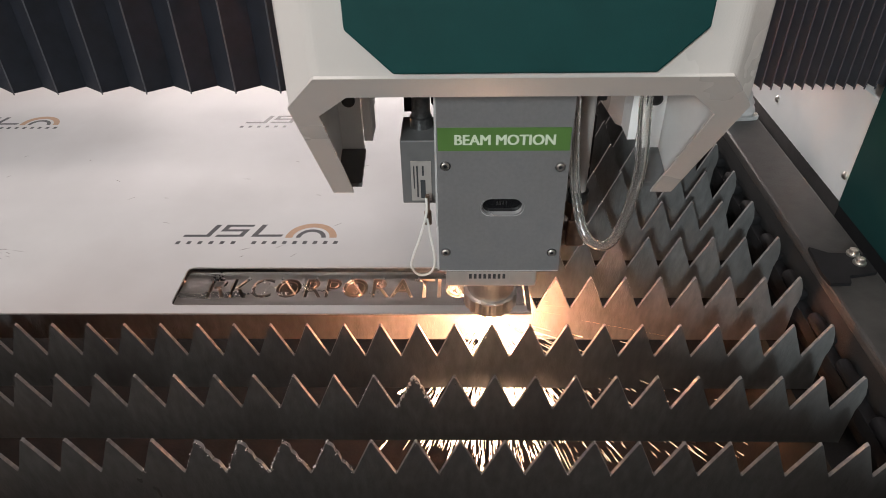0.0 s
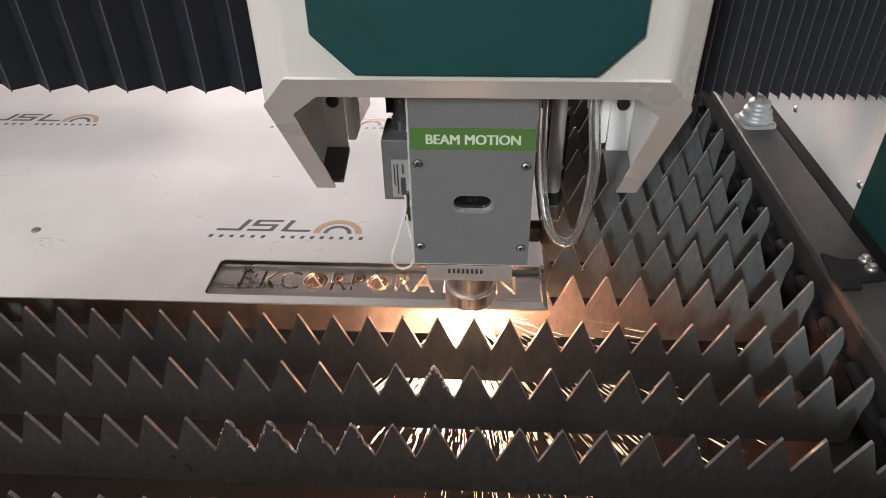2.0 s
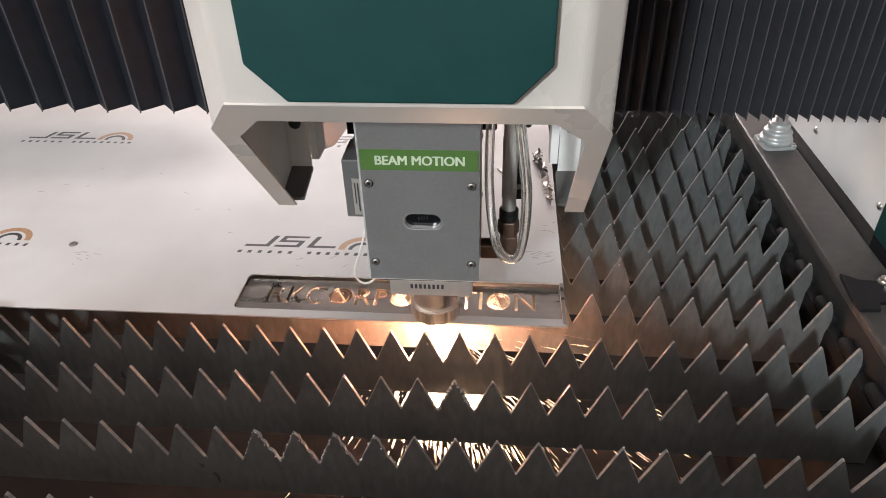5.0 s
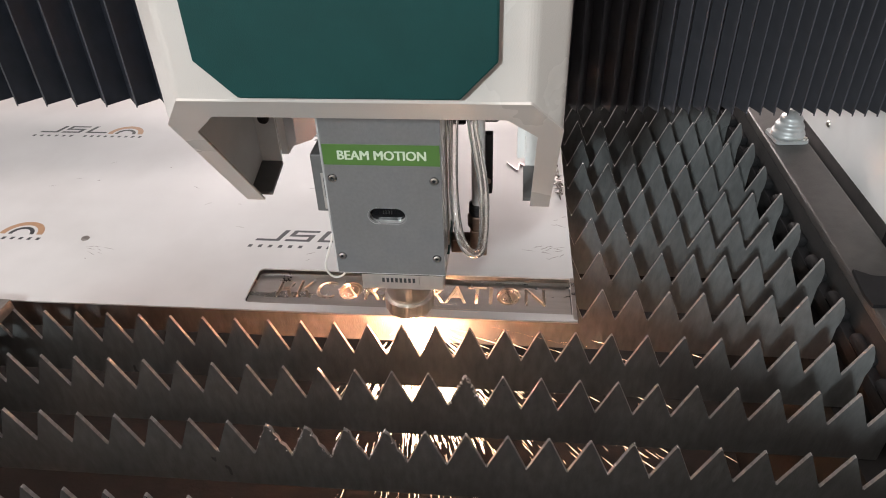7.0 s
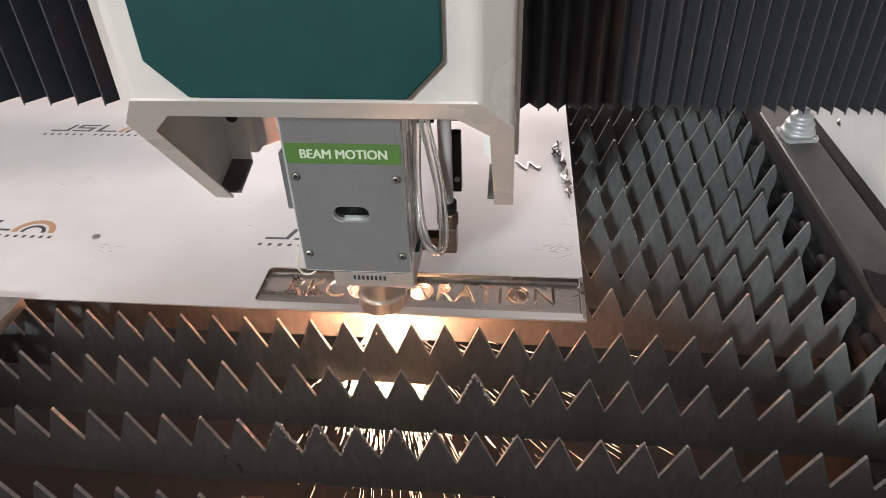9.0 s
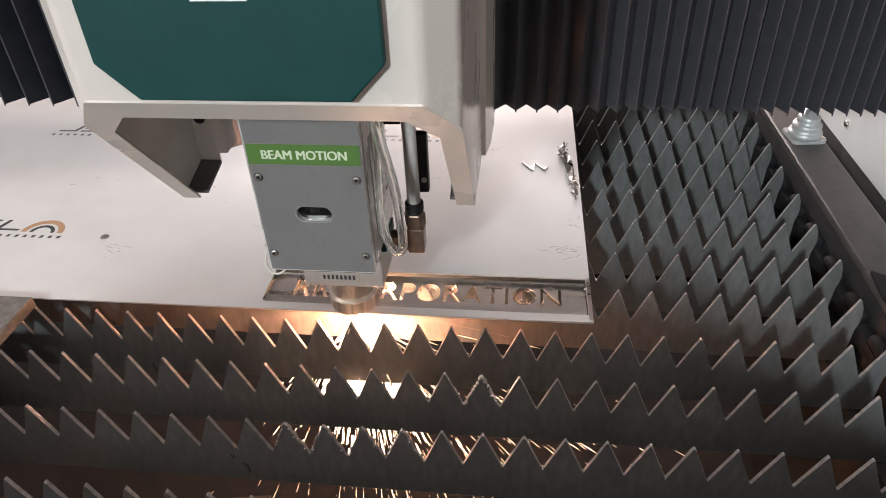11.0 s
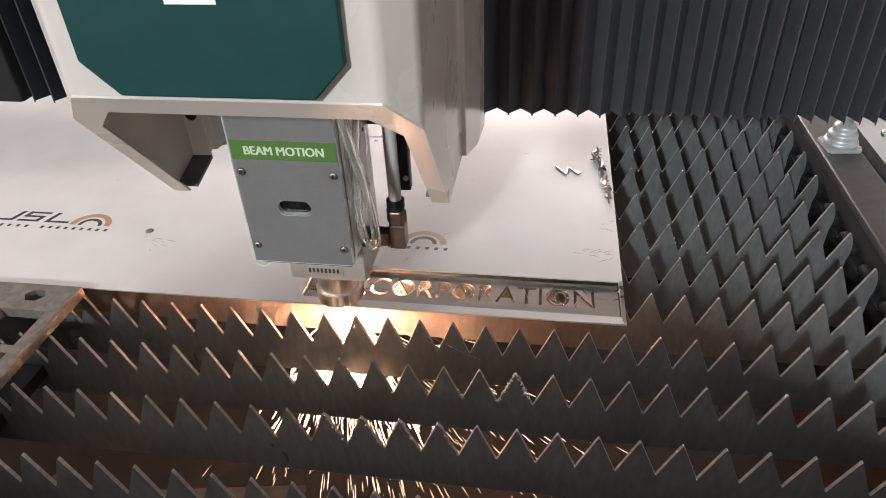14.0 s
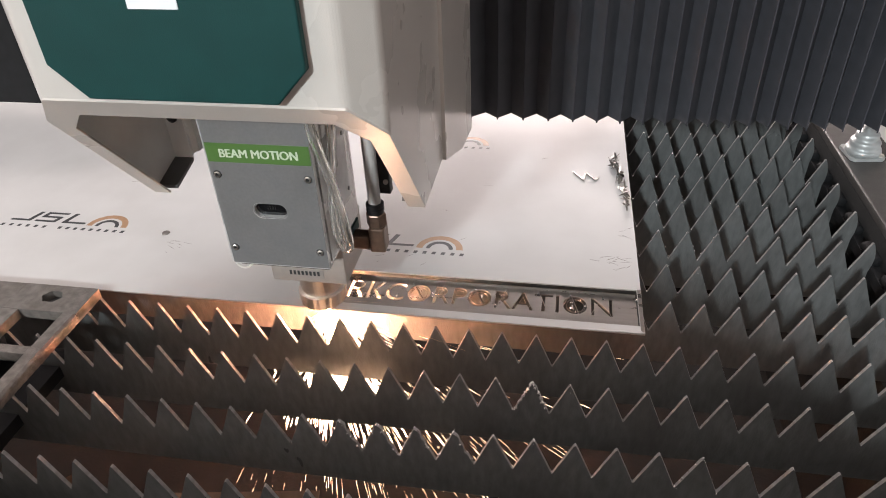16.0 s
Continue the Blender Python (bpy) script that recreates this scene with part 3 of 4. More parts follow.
def printed_mark(x, y):
    """A mill's printed mark: plain dark strokes, two arches and a row of small bars."""
    r = root("printed_mark", "dark grey and copper printed mark on the white sheet", "printed mark", "printed marks on the sheet")
    z0, z1 = 0.0, 0.00012
    def strokes(name, polys, m):
        bm = bmesh.new()
        for p in polys:
            prism(p, z0, z1, "z", bm)
        part(name, bm, m, r)
    def bar(u0, u1, v0, v1, s=0.35):
        return [(u0 + s * v0, v0), (u1 + s * v0, v0), (u1 + s * v1, v1), (u0 + s * v1, v1)]
    strokes("stroke", [bar(0.000, 0.030, 0.0145, 0.0185), bar(0.024, 0.030, 0.0186, 0.0375)], M_INK)
    strokes("stroke", [bar(0.036, 0.067, 0.0145, 0.0185), bar(0.061, 0.067, 0.0186, 0.0245), bar(0.036, 0.067, 0.0246, 0.0285), bar(0.036, 0.042, 0.0286, 0.0336), bar(0.036, 0.068, 0.0337, 0.0375)], M_INK)
    strokes("stroke", [bar(0.076, 0.110, 0.0145, 0.0185), bar(0.076, 0.082, 0.0186, 0.0375)], M_INK)
    for name, ro, ri, m in (("arch", 0.0285, 0.0205, M_ORANGE), ("arch", 0.0165, 0.0115, M_INK)):
        bm = bmesh.new()
        rim = [[bm.verts.new((0.148 + q * math.cos(math.pi * i / 16), 0.0125 + 0.95 * q * math.sin(math.pi * i / 16), z)) for i in range(17)] for q, z in ((ri, z0), (ro, z0), (ro, z1), (ri, z1))]
        for a, b in zip(rim, rim[1:] + rim[:1]):
            for i in range(16):
                bm.faces.new((a[i], a[i + 1], b[i + 1], b[i]))
        for i in (0, 16):
            bm.faces.new([q[i] for q in rim])
        part(name, bm, m, r)
    for u0, n, step in ((0.0, 6, 0.0122), (0.084, 9, 0.0112)):
        for i in range(n):
            b = new("small_bar", SMALL_BAR)
            b.parent, b.location = r, (u0 + i * step, 0, 0)
    r.location = (x, y, 0.00225)


for ix in range(4):
    for iy in range(2):
        printed_mark(-0.6565 - 0.4425 * ix, 0.1965 + 0.2765 * iy)


def litter():
    rng = random.Random(11)
    # crumpled offcuts at the sheet's edge
    bm = bmesh.new()
    pts = [(-0.2925, 0.462), (-0.293, 0.445), (-0.2965, 0.43), (-0.289, 0.415), (-0.2905, 0.39), (-0.286, 0.365), (-0.284, 0.345), (-0.2825, 0.318)]
    for (xa, ya), (xb, yb) in zip(pts, pts[1:]):
        for q in range(11):
            f = rng.random()
            c = Vector((xa + (xb - xa) * f + rng.gauss(0, 0.002), ya + (yb - ya) * f, 0.004 + rng.uniform(0, 0.006)))
            d = Vector((rng.gauss(0, 0.0032), rng.gauss(0, 0.0048), rng.gauss(0, 0.003)))
            e = Vector((rng.gauss(0, 0.0016), rng.gauss(0, 0.0018), rng.gauss(0, 0.0018)))
            vs = [bm.verts.new(c + p) for p in (d, e, -d, -e)]
            bm.faces.new(vs)
    ob = thing("metal_scrap", bm, M_STAINLESS, "crumpled silvery offcut lying on the sheet's edge", "scrap")
    s = ob.modifiers.new("thick", "SOLIDIFY")
    s.thickness = 0.0006
    bm = bmesh.new()
    zig = [(-0.352, 0.414), (-0.338, 0.392), (-0.335, 0.414), (-0.322, 0.394), (-0.318, 0.402)]
    for (xa, ya), (xb, yb) in zip(zig, zig[1:]):
        d = Vector((xb - xa, yb - ya, 0)).normalized()
        n = Vector((-d.y, d.x, 0)) * 0.0010
        prism([(xa + n.x, ya + n.y), (xa - n.x, ya - n.y), (xb - n.x, yb - n.y), (xb + n.x, yb + n.y)], 0.0024, 0.0042, "z", bm)
    thing("metal_scrap", bm, M_STAINLESS, "thin zigzag steel offcut lying on the sheet", "scrap")
    # scratches and a weld spatter on the film
    bm = bmesh.new()
    for x, y, n, s in ((-0.300, 0.205, 16, 0.008), (-0.836, 0.181, 8, 0.009), (-0.393, 0.4526, 2, 0.003), (-0.70, 0.30, 5, 0.03), (-0.9, 0.33, 5, 0.05), (-0.53, 0.335, 4, 0.04), (-0.287, 0.27, 4, 0.01), (-0.55, 0.18, 5, 0.03)):
        for q in range(n):
            cx, cy, a, ln = x + rng.gauss(0, s), y + rng.gauss(0, s), rng.uniform(-0.6, 0.9), rng.uniform(0.002, 0.008)
            if cx > -0.278:
                continue
            dx, dy = math.cos(a) * ln, math.sin(a) * ln
            wx, wy = -math.sin(a) * 0.00035, math.cos(a) * 0.00035
            prism([(cx - dx, cy - dy), (cx + wx, cy + wy), (cx + dx, cy + dy), (cx - wx, cy - wy)], 0.00222, 0.0023, "z", bm)
    thing("scratch_marks", bm, M_CAST, "fine grey scratches and scuffs on the film", "scratches", kind="stuff")
    bm = lathe([(0.0052, 0.0022), (0.0048, 0.0032), (0.003, 0.0036), (0.0008, 0.003)], (-0.863, 0.204, 0), seg=14)
    thing("slag_drop", bm, M_CAST, "flat grey drop of slag on the sheet", "slag", smooth=True)


litter()


def tray_scrap():
    for k, (m, pts) in enumerate(((pose(-0.70, -0.115, -0.170, 24, -8, 12), [(-0.09, -0.05), (0.10, -0.06), (0.12, 0.05), (-0.04, 0.07)]),
                                  (pose(-0.86, -0.10, -0.165, -18, 14, -20), [(-0.06, -0.05), (0.05, -0.05), (0.06, 0.04), (-0.05, 0.05)]),
                                  (pose(-0.50, -0.23, -0.21, 10, 6, 30), [(-0.08, -0.03), (0.07, -0.04), (0.05, 0.05), (-0.06, 0.04)]))):
        ob = thing("scrap_sheet", prism(pts, -0.001, 0.001, "z"), M_SCRAP, "rusty brown steel offcut lying on the tray's cross beam", "scrap")
        ob.matrix_world = m


tray_scrap()

# ---- carriage hood ----
CX = -0.3127  # the head's middle at the start


def slant_z(y):
    return 0.305 - (y + 0.067) * 0.14 / 0.114


def hood():
    r = root("carriage_hood", "white powder-coated sheet-metal hood with a dark teal front plate", "hood")
    top = 0.80
    def sheet_face(bm, pts, index=0):
        f = bm.faces.new([bm.verts.new(p) for p in pts])
        f.material_index = index
    # outline from above, front to back, right half; the lower edge follows one sloping plane
    sil = [(0.0, -0.067), (0.1065, -0.067), (0.1275, -0.046), (0.1280, 0.047)]
    for side in (1, -1):
        bm = bmesh.new()
        cols = [(CX + side * u, v) for u, v in sil]
        for (xa, ya), (xb, yb) in zip(cols, cols[1:]):
            sheet_face(bm, [(xa, ya, slant_z(ya)), (xb, yb, slant_z(yb)), (xb, yb, top), (xa, ya, top)])
        # side wall behind the leg's tip
        xs = CX + side * 0.128
        sheet_face(bm, [(xs, 0.047, 0.165), (xs, 0.136, 0.1645), (xs, 0.150, top), (xs, 0.047, top)])
        bmesh.ops.remove_doubles(bm, verts=bm.verts, dist=0.0002)
        ob = part("hood_shell", bm, [M_PAINT, M_PAINT_PALE], r)
        if sum((p.center - Vector((CX, 0.05, p.center.z))).dot(p.normal) * p.area for p in ob.data.polygons) < 0:
            ob.data.flip_normals()
        b = ob.modifiers.new("round", "BEVEL")
        b.width, b.segments, b.limit_method, b.angle_limit = 0.0045, 5, "ANGLE", radians(25)
        s = ob.modifiers.new("thick", "SOLIDIFY")
        s.thickness, s.offset, s.material_offset = 0.0016, -1, 1
        # the rim turned inwards along the sloping plane
        bm = bmesh.new()
        o = [(0.0, -0.067), (0.1060, -0.067), (0.1072, -0.0663), (0.1270, -0.0465), (0.1275, -0.0453), (0.1280, 0.047)]
        i_ = [(0.0, -0.0540), (0.0920, -0.0540), (0.0930, -0.0536), (0.1112, -0.0398), (0.1120, -0.0390), (0.1125, 0.047)]
        def on(u, v, d=0.0):
            n = Vector((0, -0.14, -0.114)).normalized() * d
            return Vector((CX + side * u, v, slant_z(v))) + n
        for a, b_, c, d in zip(o, o[1:], i_[1:], i_):
            sheet_face(bm, [on(*a, 0.0008), on(*b_, 0.0008), on(*c, 0.0008), on(*d, 0.0008)])
        bmesh.ops.remove_doubles(bm, verts=bm.verts, dist=0.0002)
        ob = part("hood_rim", bm, M_PAINT, r)
        s = ob.modifiers.new("thick", "SOLIDIFY")
        s.thickness, s.offset = 0.0018, 0
        # wider rear cheek
        xo = CX + side * 0.1295
        bm = prism([(0.1375, 0.162), (0.242, 0.122), (0.322, 0.110), (0.338, top), (0.152, top)], xo - side * 0.0022, xo + side * 0.0018, "x")
        part("rear_cheek", bm, M_PAINT, r)
        # inner bracket behind the leg
        xi = CX + side * 0.1255
        bm = bmesh.new()
        box(bm, min(xi, CX + side * 0.108), max(xi, CX + side * 0.108), 0.088, 0.091, 0.176, 0.40)
        part("inner_plate", bm, M_PAINT_PALE, r)
        bm = prism([(0.050, 0.1665), (0.0875, 0.176), (0.0875, 0.179), (0.050, 0.1695)], xi, CX + side * 0.1065, "x")
        part("inner_flap", bm, M_GREYBOX, r)
        bm = lathe([(0.0052, 0.0875), (0.0052, 0.085), (0.003, 0.084)], (CX + side * 0.1165, 0, 0.221), "y", 14)
        part("slot_plug", bm, M_BLACKP, r)
        bm = bmesh.new()
        box(bm, min(CX + side * 0.1075, CX + side * 0.101), max(CX + side * 0.1075, CX + side * 0.101), 0.0912, 0.116, 0.184, 0.42)
        part("guide_rail", bm, M_PAINT_PALE, r)
    # teal plate with cut corners, rim and sticker
    oct_ = [(-0.0645, 0.3085), (0.0655, 0.3085), (0.0870, 0.3310), (0.0870, 0.70), (-0.0870, 0.70), (-0.0870, 0.3310)]
    bm = prism([(CX + u, v) for u, v in oct_], -0.0745, -0.0675, "y")
    ob = part("front_plate", bm, M_GREEN, r, "dark teal front plate with cut corners")
    b = ob.modifiers.new("round", "BEVEL")
    b.width, b.segments = 0.0012, 2
    part("sticker", boxes((CX - 0.0175, CX + 0.0147, -0.0751, -0.0746, 0.3670, 0.43)), M_STICKER, ob, "blank white sticker")
    # back wall of the hood and the carriage behind the head
    part("carriage_plate", boxes((CX - 0.10, CX + 0.10, 0.152, 0.172, 0.30, 0.78), bevel=0.002), M_ALU_EDGE, r)
    part("carriage_block", boxes((CX - 0.055, CX + 0.055, 0.121, 0.1515, 0.20, 0.60), bevel=0.002), M_BLACKF, r)
    part("cable_duct", boxes((CX + 0.062, CX + 0.085, 0.105, 0.151, 0.21, 0.60), bevel=0.003), M_BLACKP, r)
    part("top_cover", boxes((CX - 0.128, CX + 0.128, -0.066, 0.33, 0.801, 0.805)), M_PAINT, r)
    return r


# ---- cutting head ----
def head():
    r = root("laser_torch", "grey aluminium laser cutting head with a steel nozzle ring", "cutting head")
    xl, xr, yf = -0.3600, -0.2690, 0.0145
    # front panel with a window through it
    bm = bmesh.new()
    o = [(xl, 0.1130), (xr, 0.1130), (xr, 0.36), (xl, 0.36)]
    wx, wz, hw, hr = CX - 0.0011, 0.1712, 0.0078, 0.0067
    slot = [(wx + hw + hr * math.cos(math.radians(a)), wz + hr * math.sin(math.radians(a))) for a in range(-90, 91, 20)] + \
           [(wx - hw + hr * math.cos(math.radians(a)), wz + hr * math.sin(math.radians(a))) for a in range(90, 271, 20)]
    loops = []
    for pts in (o, slot):
        vs = [bm.verts.new((u, yf, v)) for u, v in pts]
        loops += [bm.edges.new((vs[i], vs[(i + 1) % len(vs)])) for i in range(len(vs))]
    bmesh.ops.triangle_fill(bm, edges=loops, use_beauty=True)
    ext = bmesh.ops.extrude_face_region(bm, geom=bm.faces[:])
    bmesh.ops.translate(bm, verts=[v for v in ext["geom"] if isinstance(v, bmesh.types.BMVert)], vec=(0, 0.006, 0))
    for f in bm.faces:
        if abs(f.normal.y) < 0.5:
            f.material_index = 1
    panel = part("front_panel", bm, [M_ALU, M_ALU_EDGE], r, "satin grey front panel")
    part("edge_trim", boxes((xl - 0.0015, xl - 0.0001, yf + 0.0005, yf + 0.006, 0.1130, 0.36)), M_ALU_EDGE, panel, "bright bare edge")
    part("edge_trim", boxes((xl, xr, yf + 0.0005, yf + 0.006, 0.1118, 0.1129)), M_ALU_EDGE, panel, "bright bare edge")
    bm = bmesh.new()
    ring_o = [(wx + (u - wx) * 1.10, wz + (v - wz) * 1.16) for u, v in slot]
    for i in range(len(slot)):
        j = (i + 1) % len(slot)
        f = bm.faces.new([bm.verts.new((p[0], y, p[1])) for p, y in ((slot[i], yf + 0.002), (slot[j], yf + 0.002), (ring_o[j], yf - 0.0004), (ring_o[i], yf - 0.0004))])
    bmesh.ops.remove_doubles(bm, verts=bm.verts, dist=0.00005)
    part("window_bevel", bm, M_ALU_EDGE, panel, "bright bevelled window edge")
    bm = boxes((wx - 0.017, wx + 0.017, yf + 0.0042, yf + 0.0058, wz - 0.008, wz + 0.008))
    part("window_pane", bm, M_PANE, panel, "black window")
    bm = boxes(*[(wx - 0.004 + 0.0022 * i, wx - 0.003 + 0.0022 * i, yf + 0.0036, yf + 0.0041, wz - 0.001, wz + 0.0025) for i in range(4)])
    part("scale_mark", bm, M_SCREW, panel)
    for u, v in ((-0.3542, 0.2050), (-0.2750, 0.2040), (-0.3549, 0.1303), (-0.2752, 0.1300)):
        bm = lathe([(0.0028, yf - 0.0002), (0.0028, yf - 0.0012), (0.0023, yf - 0.0016), (0.0016, yf - 0.0016), (0.0015, yf - 0.0005)], (u, 0, v), "y", 20)
        sc = part("screw", bm, M_CHROME, panel, "steel socket screw")
        bm = lathe([(0.0037, yf - 0.0001), (0.0036, yf - 0.0004), (0.0029, yf - 0.0005)], (u, 0, v), "y", 20)
        part("washer", bm, M_SCREW, sc)
        part("socket", lathe([(0.0014, yf - 0.0006), (0.0014, yf - 0.0009)], (u, 0, v), "y", 6), M_BLACKP, sc)
    lab = part("label_plate", boxes((-0.3592, -0.2700, yf - 0.0006, yf - 0.0001, 0.2170, 0.2343)), M_LABEL, panel, "green printed label")
    bm = text_mesh("BEAM MOTION", 0.0076, 0.0672, 0.0003)
    twin = bmesh.ops.duplicate(bm, geom=bm.verts[:] + bm.edges[:] + bm.faces[:])["geom"]
    bmesh.ops.translate(bm, verts=[v for v in twin if isinstance(v, bmesh.types.BMVert)], vec=(0.0007, 0.0001, 0.00005))
    bmesh.ops.transform(bm, verts=bm.verts, matrix=Matrix.Translation((-0.3479, yf - 0.0008, 0.2216)) @ pose(0, 0, 0, 90))
    part("lettering", bm, M_LETTER, lab, "white capital lettering")
    # body behind the panel
    part("body", boxes((-0.3575, -0.2715, 0.0208, 0.1195, 0.106, 0.36), bevel=0.0015), M_BODY, r, "polished aluminium body")
    bm = boxes((-0.2714, -0.2695, 0.026, 0.040, 0.113, 0.36), (-0.2714, -0.2700, 0.046, 0.058, 0.113, 0.36), (-0.2714, -0.2702, 0.064, 0.1, 0.14, 0.36))
    part("side_strip", bm, M_ALU_EDGE, r)
    part("side_rail", boxes((-0.2714, -0.2688, 0.0585, 0.0632, 0.113, 0.36), bevel=0.0006), M_CHROME, r, "polished steel side rail")
    part("side_port", boxes((-0.2702, -0.2694, 0.070, 0.088, 0.222, 0.262), bevel=0.0003), M_BLACKP, r, "black port in the side cover")
    for z in (0.150, 0.208, 0.272):
        part("side_screw", lathe([(0.0022, -0.2702), (0.0022, -0.2692), (0.0012, -0.2690)], (0, 0.0945, z), "x", 12), M_SCREW, r)
    # drawer block and nozzle
    bm = boxes((-0.3565, -0.2770, 0.0715, 0.1385, 0.0485, 0.1055), bevel=0.002)
    blk = part("drawer_block", bm, M_BLOCK, r, "bright aluminium lens drawer block")
    bm = boxes((-0.3385, -0.3005, 0.0706, 0.0714, 0.0555, 0.0665), bevel=0.0003)
    nm = part("name_badge", bm, M_BLOCK, blk)
    bm = boxes(*[(-0.3362 + i * 0.0042, -0.3362 + i * 0.0042 + 0.0024, 0.0701, 0.0705, 0.0585, 0.0635) for i in range(8)])
    part("badge_bars", bm, M_INK, nm, "dark engraved bars")
    bm = lathe([(0.0225, 0.0554), (0.0225, 0.030), (0.0205, 0.024)], (CX - 0.003, 0.0970, 0), seg=40)
    part("nozzle_holder", bm, M_CHROME, r, smooth=False)
    bm = bmesh.new()
    seg, rows = 72, []
    for h, rad, knurl in ((0.0255, 0.0235, 0), (0.0245, 0.0252, 1), (0.0105, 0.0252, 1), (0.0092, 0.0235, 0), (0.0075, 0.0180, 0)):
        rows.append([bm.verts.new((CX - 0.003 + (rad - 0.0009 * knurl * (k % 6 < 2)) * math.cos(2 * math.pi * k / seg), 0.0970 + (rad - 0.0009 * knurl * (k % 6 < 2)) * math.sin(2 * math.pi * k / seg), h)) for k in range(seg)])
    for a, b in zip(rows, rows[1:]):
        for k in range(seg):
            bm.faces.new((a[k], a[(k + 1) % seg], b[(k + 1) % seg], b[k]))
    bm.faces.new(rows[0])
    bm.faces.new(rows[-1])
    part("nozzle_ring", bm, M_CHROME, r, "knurled steel nozzle ring")
    bm = lathe([(0.012, 0.0074), (0.0105, 0.0062), (0.003, 0.0042), (0.0012, 0.0042)], (CX - 0.003, 0.0970, 0), seg=24)
    part("nozzle", bm, M_BRASS, r, "copper nozzle tip")
    # sensor box with its plug and cable loop
    bx = part("sensor_box", boxes((-0.3911, -0.3617, 0.078, 0.120, 0.133, 0.191), bevel=0.0012), M_GREYBOX, r, "dark grey sensor box")
    part("type_label", boxes((-0.3835, -0.3672, 0.0771, 0.0778, 0.1362, 0.1730)), M_BLOCK, bx, "white type label with dark bars")
    bm = boxes((-0.3760, -0.3720, 0.0766, 0.0770, 0.1390, 0.1560), (-0.3790, -0.3778, 0.0766, 0.0770, 0.1400, 0.1690), (-0.3815, -0.3806, 0.0766, 0.0770, 0.1480, 0.1690), (-0.3745, -0.3730, 0.0766, 0.0770, 0.1600, 0.1690))
    tagged(part("label_bars", bm, M_INK, bx), kind="stuff")
    part("plug", lathe([(0.0089, 0.1911), (0.0089, 0.200), (0.0076, 0.201), (0.0076, 0.217), (0.0084, 0.218), (0.0084, 0.226), (0.006, 0.227), (0.006, 0.26)], (-0.3753, 0.103, 0), seg=24), M_SCREW, r, "dark steel cable plug")
    part("plug_block", boxes((-0.388, -0.381, 0.10, 0.15, 0.205, 0.30)), M_BLACKF, r)
    bm = tube([(-0.3710, 0.062, 0.1480), (-0.3712, 0.060, 0.1350), (-0.3770, 0.058, 0.1130), (-0.3850, 0.057, 0.0880), (-0.3825, 0.056, 0.0775), (-0.3755, 0.056, 0.0740), (-0.3675, 0.057, 0.0790), (-0.3655, 0.058, 0.0920), (-0.3690, 0.060, 0.1150), (-0.3708, 0.061, 0.1290)], 0.0010, 8)
    part("cable_loop", bm, M_CABLE, r, "thin white cable loop", True)
    part("cable_plug", lathe([(0.003, 0.118), (0.003, 0.130), (0.0018, 0.131), (0.0018, 0.146)], (-0.3705, 0.070, 0), seg=14), M_BRASS, r)
    # hoses
    run = [(-0.2430, -0.046, 0.34), (-0.2420, -0.045, 0.285), (-0.2350, -0.034, 0.225), (-0.2370, -0.012, 0.163), (-0.2470, 0.0010, 0.1475), (-0.2565, 0.013, 0.1580), (-0.2620, 0.034, 0.195), (-0.2620, 0.060, 0.26), (-0.2620, 0.075, 0.34)]
    bm = tube(run, 0.0027, 14)
    bmesh.ops.recalc_face_normals(bm, faces=bm.faces)
    bmesh.ops.reverse_faces(bm, faces=bm.faces)
    inner = set(bm.faces)
    bm = tube(run, 0.0037, 14, bm)
    bmesh.ops.recalc_face_normals(bm, faces=[f for f in bm.faces if f not in inner])
    wall = bpy.data.meshes.new("clear_hose")
    bm.to_mesh(wall)
    bm.free()
    wall.materials.append(M_CLEAR)
    for p in wall.polygons:
        p.use_smooth = True
    ob = new("clear_hose", wall)
    ob.parent, ob["label"] = r, "clear plastic gas hose loop"
    bm = tube([(-0.2450, 0.0925, 0.130), (-0.2452, 0.0925, 0.20), (-0.2455, 0.093, 0.26), (-0.2455, 0.094, 0.36)], 0.0062, 14)
    part("gas_hose", bm, M_HOSE, r, "matt grey gas hose", True)
    part("hose_collar", lathe([(0.0062, 0.1370), (0.0088, 0.1362), (0.0088, 0.1335), (0.0080, 0.1330), (0.0080, 0.1318), (0.0088, 0.1312), (0.0088, 0.1285), (0.0078, 0.1278), (0.0078, 0.1256)], (-0.2450, 0.0925, 0), seg=28), M_BLACKP, r)
    part("hose_nut", lathe([(0.0092, 0.1255), (0.0100, 0.1245), (0.0100, 0.1120), (0.0092, 0.111)], (-0.2450, 0.0925, 0), seg=6), M_BRASS, r, "brass hexagon nut")
    part("elbow", boxes((-0.2525, -0.2365, 0.0840, 0.1010, 0.0830, 0.1108), (-0.2705, -0.2526, 0.0850, 0.1000, 0.0850, 0.1000), bevel=0.002), M_BRASS, r, "brass elbow fitting")
    part("valve_block", boxes((-0.2520, -0.2330, 0.1100, 0.1200, 0.136, 0.196), bevel=0.0012), M_BLACKP, r, "black valve block")
    part("valve_screw", lathe([(0.0026, 0.1099), (0.0026, 0.1085), (0.0012, 0.1084)], (-0.2370, 0, 0.150), "y", 14), M_CHROME, r)
    part("seal_band", boxes((-0.2768, -0.2705, 0.070, 0.112, 0.094, 0.1055)), M_GREEN, r)
    part("cover_foot", lathe([(0.011, 0.1055), (0.011, 0.100), (0.008, 0.098)], (-0.3475, 0.040, 0), seg=24), M_ALU_EDGE, r, smooth=True)
    return r


HOOD = hood()
HEAD = head()


# ---- bellows on the gantry ----
BY, BZ0, BZ1 = 0.318, 0.1215, 0.75


